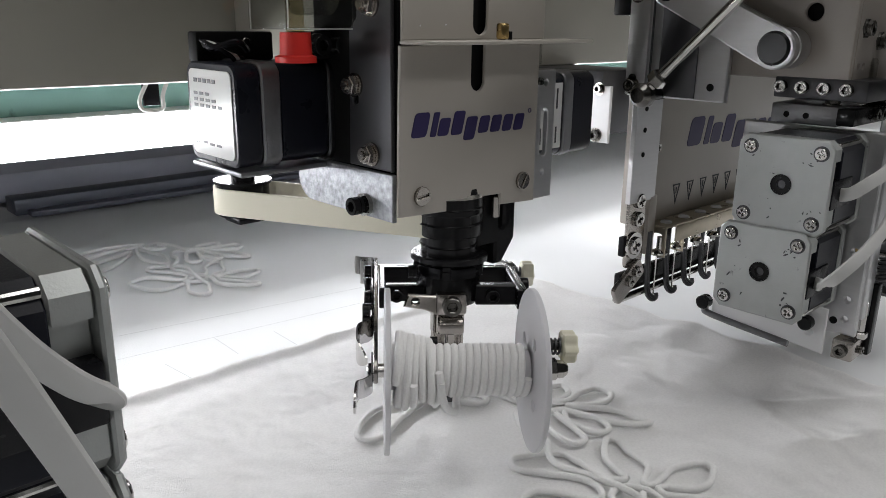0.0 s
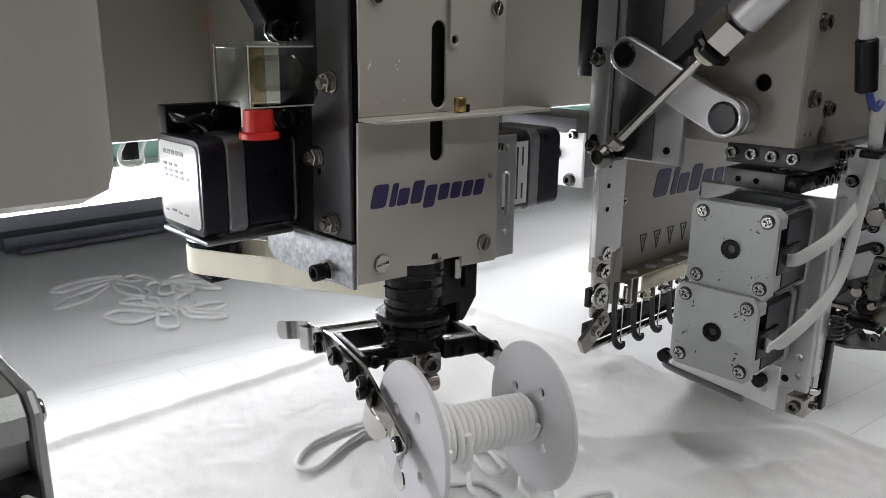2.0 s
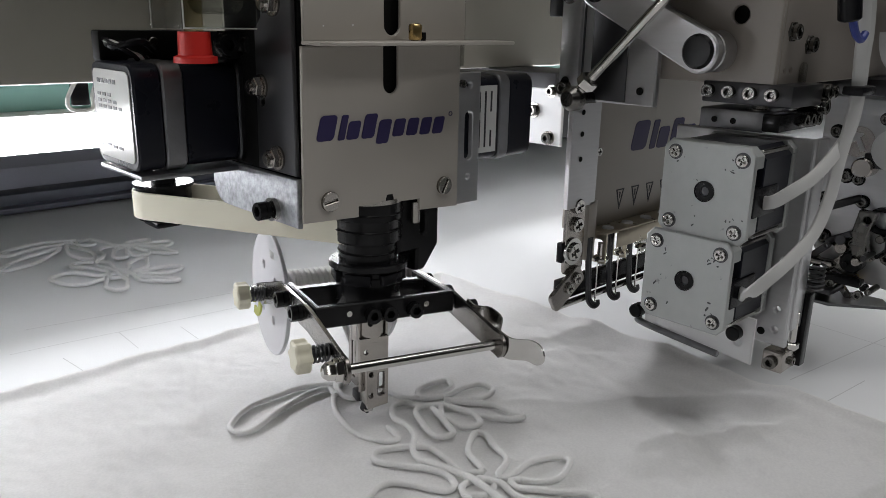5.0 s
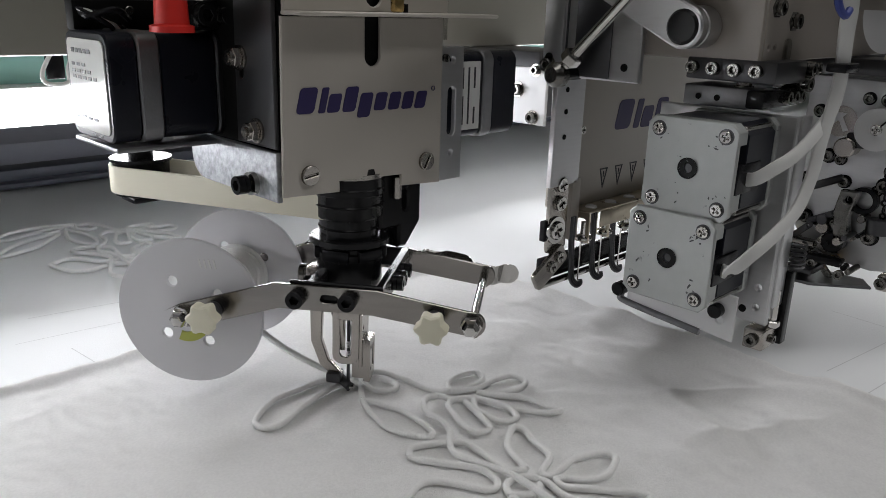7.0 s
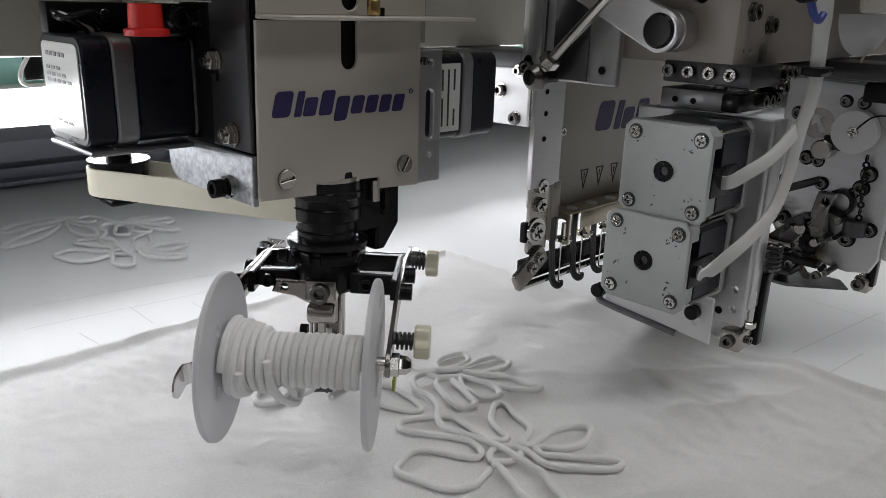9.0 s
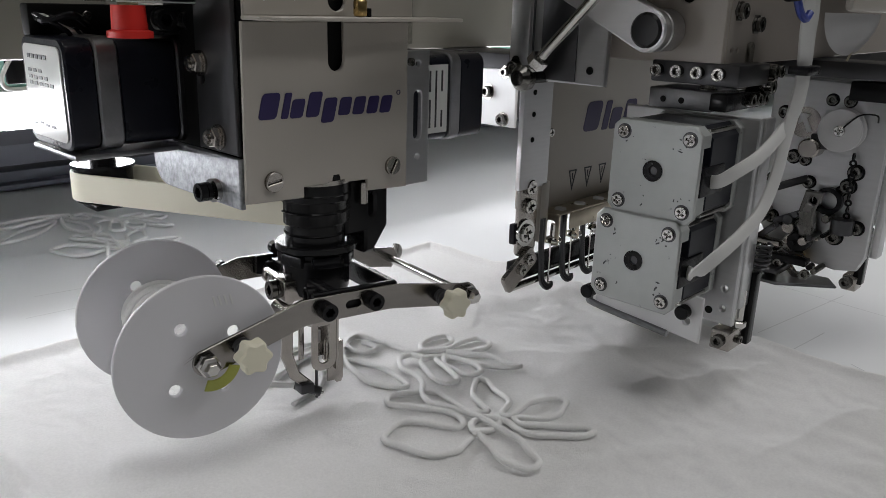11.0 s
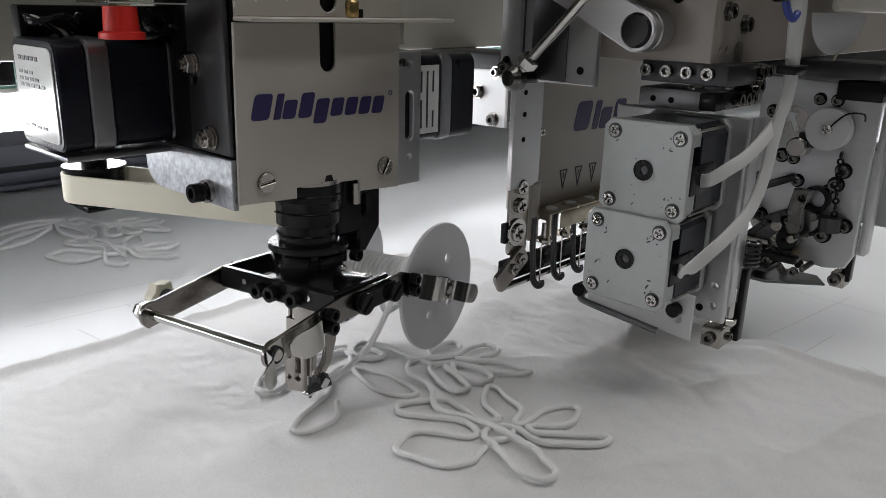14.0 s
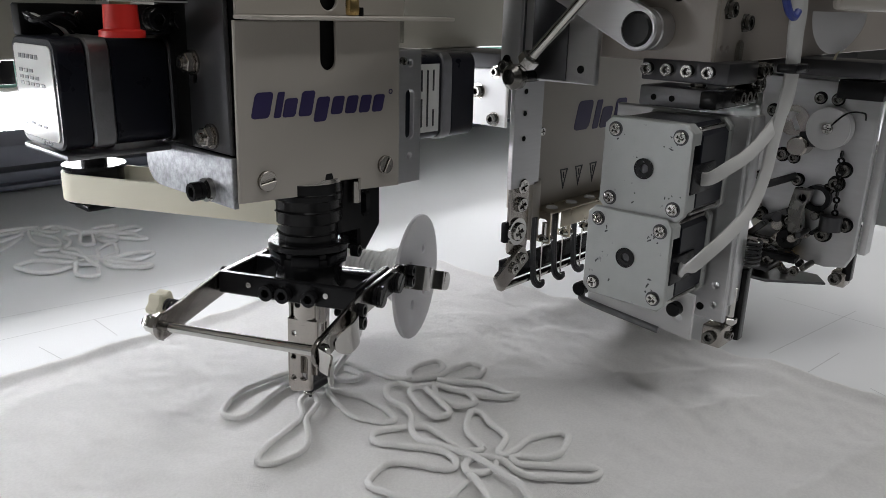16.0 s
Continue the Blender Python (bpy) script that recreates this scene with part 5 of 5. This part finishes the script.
part("guide_plate", sheet([(0.1260, 0.0336), (0.1830, 0.0390), (0.1830, 0.0580), (0.1260, 0.0560)], [ring_pts(0.1330, 0.0430, 0.0020, 12)], 0.3690, 0.3710, SIDE, 0.0004), M_WHITE, needle, "pale guide plate under the motors")
part("guide_knob", rod((0.3690, 0.1340, 0.0480), (0.3640, 0.1340, 0.0480), 0.0034), M_BLACK, needle, "black knob")
part("guide_hole", lathe([(0, 0), (0.0018, 0), (0.0018, 0.0003), (0, 0.0003)], 16, Matrix.Translation((0.3690, 0.1230, 0.0520)) @ face("x", -1)), M_BLACK_SHADE, needle)
part("guide_edge", tube(spline([(0.3690, 0.1420, 0.0338), (0.3690, 0.1500, 0.0345), (0.3690, 0.1830, 0.0375), (0.3700, 0.1870, 0.0400), (0.3710, 0.1860, 0.0460)], 6), 0.0018, 8), M_DULL, needle, "rolled lower edge of the guide plate")
part("edge_roller", rod((0.3670, 0.1880, 0.0430), (0.3730, 0.1880, 0.0430), 0.0036, 16), M_BLACK, needle, "small black roller")
part("foot_bracket", box(0.3835, 0.3985, 0.1170, 0.1268, 0.0275, 0.0375, 0.0008), M_NICKEL, needle, "steel foot bracket with a bolt")
fix(SOCKET_STEEL, needle, 0.3835, 0.1220, 0.0325, "x", -1, 1.2)
fix(SOCKET_STEEL, needle, 0.3920, 0.1170, 0.0322, "y", -1, 0.8)
part("foot_rail", box(0.4000, 0.4060, 0.1150, 0.1200, 0.0270, 0.0640, 0.0008), M_BLACK, needle)
part("foot_rod", rod((0.3950, 0.1185, 0.0370), (0.3950, 0.1185, 0.0560), 0.0019), M_CHROME, needle)
part("foot_nut", rod((0.3950, 0.1185, 0.0370), (0.3950, 0.1185, 0.0405), 0.0036, 6), M_CHROME, needle)
part("foot_spring", tube([Vector((0.4010 + 0.0032 * math.cos(a), 0.1140 + 0.0032 * math.sin(a), 0.0660 + 0.0130 * a / (2 * math.pi * 6))) for a in [2 * math.pi * 6 * k / 90 for k in range(91)]], 0.0006, 6), M_STEEL, needle)
cable(needle, [(0.3570, 0.1255, 0.1130), (0.3560, 0.1200, 0.1145), (0.3600, 0.1150, 0.1190), (0.3730, 0.1120, 0.1240), (0.3930, 0.1120, 0.1320), (0.4060, 0.1120, 0.1410), (0.4100, 0.1120, 0.1540), (0.4085, 0.1120, 0.1740), (0.4075, 0.1120, 0.1880), (0.4000, 0.1140, 0.2300)])
cable(needle, [(0.3550, 0.1290, 0.0720), (0.3440, 0.1200, 0.0760), (0.3480, 0.1130, 0.0850), (0.3620, 0.1110, 0.0910), (0.3800, 0.1105, 0.0990), (0.3910, 0.1105, 0.1130), (0.3950, 0.1105, 0.1280), (0.4000, 0.1105, 0.1410), (0.4035, 0.1105, 0.1550), (0.4000, 0.1105, 0.1740), (0.3990, 0.1110, 0.1880), (0.3940, 0.1140, 0.2300)])
tie = part("cable_tie", box(0.3960, 0.4120, 0.1055, 0.1145, 0.1570, 0.1610, 0.001), M_BLACKPL, needle, "black cable tie")
part("cable_sleeve", rod((0.3800, 0.1100, 0.1880), (0.3745, 0.1110, 0.2100), 0.0046), M_BLACKPL, needle, "black plug sleeve")
part("sleeve_wire", rod((0.3745, 0.1110, 0.2100), (0.3690, 0.1110, 0.2350), 0.0034), M_CABLE, needle)
part("white_plug", box(0.3880, 0.3960, 0.1080, 0.1130, 0.1990, 0.2110, 0.0006), M_WHITE, needle, "white wire connector")
part("blue_wire", tube(spline([(0.3800, 0.1090, 0.1885), (0.3830, 0.1080, 0.1830), (0.3870, 0.1070, 0.1805), (0.3910, 0.1070, 0.1830)], 6), 0.0016, 8), material("blue_wire", (0.03, 0.05, 0.25), 0.4), needle)
part("side_cover", box(0.4090, 0.5600, 0.0960, 0.1000, 0.1840, 0.3000, 0.002), M_CREAM, needle, "cream side cover")

# ---- sequin feeder with bobbin beyond the needle head ----
feeder = empty("sequin_feeder", "aluminium feeder plate with screws, cams and a white thread bobbin", "sequin feeder")
part("feeder_plate", sheet([(0.0935, 0.0560), (0.0970, 0.0480), (0.1080, 0.0460), (0.1440, 0.0500), (0.1560, 0.0700), (0.1560, 0.1500), (0.0935, 0.1480)], [], 0.4940, 0.4980, SIDE, 0.0008), M_ALU, feeder, "satin aluminium feeder plate")
part("feeder_edge", box(0.4980, 0.5080, 0.0890, 0.0930, 0.0560, 0.1480, 0.0006), M_ALU, feeder)
part("feeder_clamp", box(0.4860, 0.5200, 0.0950, 0.1400, 0.1510, 0.1595, 0.0008), M_STEEL, feeder)
part("feeder_clamp_step", box(0.4880, 0.5180, 0.0920, 0.1150, 0.1400, 0.1500, 0.0008), M_BLACK, feeder)
bob = part("bobbin", lathe([(0, 0), (0.0112, 0), (0.0112, 0.0010), (0.0080, 0.0014), (0.0080, 0.0068), (0.0112, 0.0072), (0.0112, 0.0082), (0, 0.0082)], 40, Matrix.Translation((0.4935, 0.1155, 0.1240)) @ face("x", -1)), M_WHITE, feeder, "white thread bobbin")
fix(PHILLIPS, feeder, 0.4852, 0.1155, 0.1240, "x", -1, 1.1)
part("bobbin_wire", tube(spline([(0.4850, 0.1155, 0.1240), (0.4840, 0.1070, 0.1330), (0.4850, 0.0990, 0.1340), (0.4900, 0.0990, 0.1300)], 8), 0.0005, 6), M_BLACK, feeder)
part("stamp_ring", sheet(ring_pts(0.1365, 0.1255, 0.0085, 28), [], 0.4936, 0.4940, SIDE, 0), M_NICKEL, feeder, "grey round maker's stamp")
part("stamp_mark", sheet([(0.1320, 0.1210), (0.1345, 0.1200), (0.1375, 0.1260), (0.1400, 0.1240), (0.1395, 0.1305), (0.1340, 0.1300), (0.1358, 0.1278)], [], 0.4932, 0.4936, SIDE, 0), M_ALU, feeder)
part("roller", rod((0.4940, 0.1290, 0.1130), (0.4820, 0.1290, 0.1130), 0.0055), M_NICKEL, feeder)
part("roller_arm", box(0.4860, 0.4920, 0.1200, 0.1300, 0.1130, 0.1210, 0.001), M_STEEL, feeder)
rnd = random.Random(5)
for y, z, s in ((0.1395, 0.1060, 1.2), (0.1330, 0.1050, 1.0), (0.1060, 0.1020, 1.3), (0.1085, 0.0940, 1.3), (0.1120, 0.0905, 0.9), (0.1465, 0.0700, 1.2), (0.1395, 0.0680, 0.8), (0.1300, 0.0690, 0.9), (0.1110, 0.0650, 1.4), (0.1290, 0.0930, 1.1), (0.1005, 0.0720, 1.2), (0.1490, 0.0920, 1.1), (0.1480, 0.1300, 1.1), (0.1240, 0.1390, 1.0), (0.1150, 0.1390, 1.0)):
    fix(SOCKET_STEEL, feeder, 0.4935, y, z, "x", -1, s, rnd.random() * 60)
    part("washer", lathe([(0, 0), (0.0035 * s, 0), (0.0035 * s, 0.0005), (0, 0.0005)], 20, Matrix.Translation((0.4940, y, z)) @ face("x", -1)), M_BLACK, feeder)
part("post", rod((0.4930, 0.1300, 0.0950), (0.4760, 0.1460, 0.0880), 0.0022), M_STEEL, feeder)
part("cam_lever", sheet([(0.1180, 0.0900), (0.1270, 0.0900), (0.1290, 0.0780), (0.1270, 0.0620), (0.1190, 0.0620), (0.1210, 0.0760)], [ring_pts(0.1225, 0.0850, 0.0022, 14)], 0.4840, 0.4900, SIDE, 0.0006), M_BOLT, feeder, "dark cam lever")
part("cam_ring", lathe([(0.0050, 0), (0.0075, 0), (0.0075, 0.004), (0.0050, 0.004)], 28, Matrix.Translation((0.4930, 0.1165, 0.0850)) @ face("x", -1)), M_BLACK, feeder)
part("cam_wheel", rod((0.4930, 0.1270, 0.0600), (0.4840, 0.1270, 0.0600), 0.0060), M_BLACK, feeder)
part("brass_stud", box(0.4840, 0.4900, 0.1230, 0.1270, 0.0470, 0.0530, 0.0005), M_BRASS, feeder, "brass stud")
part("tension_drum", lathe([(0, 0), (0.0058, 0), (0.0058, 0.008), (0, 0.008)], 24, Matrix.Translation((0.4880, 0.1065, 0.0690))), M_STEEL, feeder)
for k in range(10):
    part("chain_link", lathe([(0.0006, -0.0003), (0.0013, -0.0003), (0.0013, 0.0003), (0.0006, 0.0003)], 10, Matrix.Translation((0.4900, 0.1075 - 0.0002 * k, 0.1110 - 0.0036 * k)) @ face("x" if k % 2 else "y", -1) @ Matrix.Scale(1.5, 4)), M_BLACK, feeder)
part("guide_arm", box(0.4700, 0.4900, 0.1300, 0.1620, 0.0430, 0.0460, 0.0008), M_STEEL, feeder)
part("guide_arm", box(0.4760, 0.4840, 0.1180, 0.1500, 0.0490, 0.0530, 0.0008), M_BLACK, feeder)
part("guide_arm", box(0.4800, 0.4880, 0.1350, 0.1640, 0.0560, 0.0590, 0.0008), M_NICKEL, feeder)
part("sequin_table", sheet([(0.4700, 0.1640), (0.5000, 0.1640), (0.5020, 0.1120), (0.4900, 0.1040), (0.4700, 0.1300)], [], 0.0370, 0.0385, FLAT, 0.0004), M_STEEL, feeder, "dark sequin guide plate")
for y, z in ((0.1560, 0.0440), (0.1460, 0.0500), (0.1330, 0.0480), (0.1180, 0.0450)):
    fix(SOCKET_STEEL, feeder, 0.4780, y, z, "x", -1, 1.0)
part("brass_stud", rod((0.4800, 0.1510, 0.0540), (0.4800, 0.1510, 0.0640), 0.0026), M_BRASS, feeder)
part("foot_rail", box(0.5060, 0.5120, 0.0960, 0.1010, 0.0370, 0.0700, 0.0008), M_BLACK, feeder)
part("foot_bracket", box(0.5040, 0.5160, 0.0980, 0.1060, 0.0330, 0.0420, 0.001), M_NICKEL, feeder)
fix(SOCKET_STEEL, feeder, 0.5040, 0.1030, 0.0380, "x", -1, 1.3)
for k in range(26):
    y, z = 0.112 + 0.048 * rnd.random(), 0.0405 + 0.036 * rnd.random()
    L = 0.004 + 0.012 * rnd.random()
    part("pin", rod((0.4940, y, z), (0.4940 - L, y, z), 0.0012 + 0.0026 * rnd.random(), 14), (M_STEEL, M_BOLT, M_NICKEL, M_BLACK)[k % 4], feeder)
for k in range(9):
    y, z, a = 0.118 + 0.04 * rnd.random(), 0.042 + 0.03 * rnd.random(), rnd.random() * 3.1
    ob = part("small_lever", sheet(stadium(-0.009, 0.009, -0.0018, 0.0018), [ring_pts(0.0065, 0, 0.0009, 8)], -0.0012, 0.0012, SIDE, 0.0003), (M_BOLT, M_STEEL, M_NICKEL)[k % 3], feeder)
    ob.matrix_local = Matrix.Translation((0.4830 + 0.008 * rnd.random(), y, z)) @ Matrix.Rotation(a, 4, "X")
FM = small_motor(feeder, 0.5700, 0.0960, 0.0880, -1)
dish = bmesh.new()
shell = [[dish.verts.new((0.4885 + 0.041 * r * math.cos(a), 0.1200 - 0.010 * (1 - r * r), 0.1835 + 0.021 * r * math.sin(a))) for a in [math.pi * (1 + k / 24) for k in range(25)]] for r in (0.02, 0.35, 0.7, 0.9, 1.0)]
for r0, r1 in zip(shell, shell[1:]):
    for k in range(24):
        dish.faces.new((r0[k], r0[k + 1], r1[k + 1], r1[k]))
got = bmesh.ops.solidify(dish, geom=dish.faces[:], thickness=0.0008)
part("thread_dish", dish, M_WHITE, feeder, "white plastic half-round thread dish")
part("feeder_thread", tube(spline([(0.4960, 0.1180, 0.1680), (0.4920, 0.1200, 0.1600), (0.4900, 0.1190, 0.1540)], 6), 0.0006, 6), M_NYLON, feeder)

# ---- arm of the next head behind ----
back = empty("rear_arm", "white painted arm of the next head under the beam", "machine arm")
part("arm_plate", sheet([(0.3460, 0.0955), (0.4250, 0.0945), (0.4250, 0.1360), (0.3520, 0.1380), (0.3460, 0.1385)], [], 0.5000, 0.5030, SIDE, 0.0006), M_WHITE, back, "white painted side plate with bolts")
part("arm_body", box(0.5030, 0.5600, 0.3560, 0.4600, 0.1000, 0.1490, 0.001), M_STEEL, back)
for y, z, s in ((0.3725, 0.1205, 1.6), (0.3560, 0.1360, 1.3), (0.3570, 0.1010, 1.5)):
    fix(SOCKET_STEEL, back, 0.4990, y, z, "x", -1, s)
    part("washer", lathe([(0, 0), (0.0036 * s, 0), (0.0036 * s, 0.0010), (0, 0.0010)], 20, Matrix.Translation((0.5000, y, z)) @ face("x", -1)), M_NICKEL, back)

# ---- the neighbouring head close to the camera ----
near = empty("near_head", "cream housing of the neighbouring head with black stepper motors", "embroidery head")
part("housing", box(-0.2500, 0.0448, 0.0720, 0.3000, 0.1905, 0.4000, 0.004), M_CREAM, near, "cream housing with rounded edges")
# unseen block up to the beam, added to cast shade on it
part("unseen_shade_arm", box(-0.2000, 0.0300, 0.3000, 0.4250, 0.2900, 0.4000, 0.002), M_CREAM, near)
part("housing_hole", lathe([(0, 0), (0.0030, 0), (0.0030, 0.0004), (0, 0.0004)], 20, Matrix.Translation((0.0240, 0.0718, 0.2080)) @ face("y", -1)), M_BLACK_SHADE, near)
fix(SOCKET_BLACK, near, 0.0100, 0.0720, 0.2065, "y", -1, 1.2)
NM = small_motor(near, 0.0500, 0.1610, 0.1198, -1)
NN = small_motor(near, 0.0500, 0.1610, 0.0766, -1)
part("mount", box(-0.0300, 0.0100, 0.1400, 0.2200, 0.0520, 0.1905, 0.001), M_ALU, near)
cable(near, [(0.0440, 0.1400, 0.1190), (0.0460, 0.1330, 0.1195), (0.0430, 0.1270, 0.1230), (0.0370, 0.1230, 0.1290), (0.0300, 0.1200, 0.1380), (0.0230, 0.1170, 0.1500), (0.0170, 0.1150, 0.1660), (0.0150, 0.1120, 0.1905)], 0.0026)
cable(near, [(0.0440, 0.1400, 0.0760), (0.0430, 0.1250, 0.0850), (0.0400, 0.1150, 0.0980), (0.0350, 0.1080, 0.1130), (0.0300, 0.1050, 0.1260), (0.0250, 0.1040, 0.1390), (0.0200, 0.1040, 0.1520), (0.0170, 0.1050, 0.1660), (0.0150, 0.1060, 0.1905)], 0.0028)

# ---- movements ----
TURNS = [
    (0.0, 231.4), (0.2, 231.5), (0.4, 247.7), (0.5, 252.2), (0.6, 262.8), (0.7, 268.4), (0.8, 267.0), (1.0, 266.1), (1.1, 254.7), (1.2, 251.7), (1.3, 239.3), (1.4, 239.9), (1.5, 240.3), (1.6, 242.5),
    (1.7, 254.6), (1.8, 255.0), (2.0, 253.8), (2.1, 254.5), (2.2, 261.9), (2.4, 264.1), (2.5, 281.5), (2.6, 283.7), (2.7, 284.3), (2.8, 286.4), (3.0, 287.0), (3.1, 304.6), (3.2, 309.7), (3.3, 311.7), (3.4, 319.8), (3.5, 327.4),
    (3.6, 349.0), (3.7, 395.1), (3.8, 422.1), (3.9, 448.2), (4.0, 451.8), (4.2, 453.0), (4.4, 448.6), (4.6, 442.2), (4.7, 436.7)]
TURNS += [
    (5.4, 433.6), (6.2, 463.6), (6.8, 488.5), (6.9, 489.0), (7.0, 488.5), (7.1, 493.5), (7.3, 523.5), (7.5, 538.0), (7.7, 555.6), (7.9, 573.6), (8.0, 573.4), (8.2, 573.5), (8.3, 579.2), (8.5, 586.8), (8.7, 586.0),
    (9.4, 575.4), (10.2, 544.4), (10.8, 530.7), (11.0, 529.9), (11.2, 536.2), (11.3, 538.1), (11.4, 541.1), (11.5, 556.0), (11.6, 555.6), (11.7, 554.8), (11.8, 562.7)]
TURNS += [
    (11.9, 555.6), (12.0, 541.5), (12.1, 523.5), (12.2, 494.4), (12.3, 480.3), (12.4, 466.2), (12.5, 450.1), (12.6, 446.0), (12.7, 409.0), (12.8, 405.9), (13.0, 405.7), (13.2, 402.9), (13.4, 398.0), (13.5, 393.1), (13.6, 389.2),
    (13.8, 382.6), (14.0, 371.4), (14.1, 366.6), (14.2, 361.5), (14.3, 362.6), (14.4, 361.6), (14.5, 355.2), (14.7, 356.3), (14.9, 360.0), (15.0, 364.2), (15.2, 378.7), (15.5, 388.4), (15.7, 390.5), (15.9, 386.6), (16.0, 385.7)]


def shift_at(t):
    ts = [r[0] for r in SHIFT]
    return Vector((np.interp(t, ts, [r[1] for r in SHIFT]), np.interp(t, ts, [r[2] for r in SHIFT]), 0)) / 1000


def motions():
    lean = Matrix.Translation((AX, AY, 0.06)) @ Matrix.Rotation(0.0324, 4, "Y") @ Matrix.Rotation(-0.0118, 4, "X") @ Matrix.Translation((0, 0, -0.06))
    walk(carrier, [(t, lean @ Matrix.Rotation(radians(a), 4, "Z")) for t, a in TURNS])
    walk(fabric, [(t, pose(x / 1000, y / 1000, 0)) for t, x, y in SHIFT])
    for ob, rest, when in laid_cord:
        rows = []
        t = 0.0
        while t < when - 0.25:
            rows.append((t, Matrix.Translation(Vector((AX, AY, 0.032)) - shift_at(t))))
            t += 0.5
        if when - 0.1 > 0:
            rows.append((max(when - 0.1, 0), Matrix.Translation(Vector((AX, AY, 0.020)) - shift_at(when))))
        rows += [(when + 0.1 if when < 15.8 else 15.95, rest), (16.0 if when < 15.8 else 16.0, rest)]
        if rows[0][0] > 0:
            rows.insert(0, (0.0, rows[0][1]))
        walk(ob, rows)


motions()
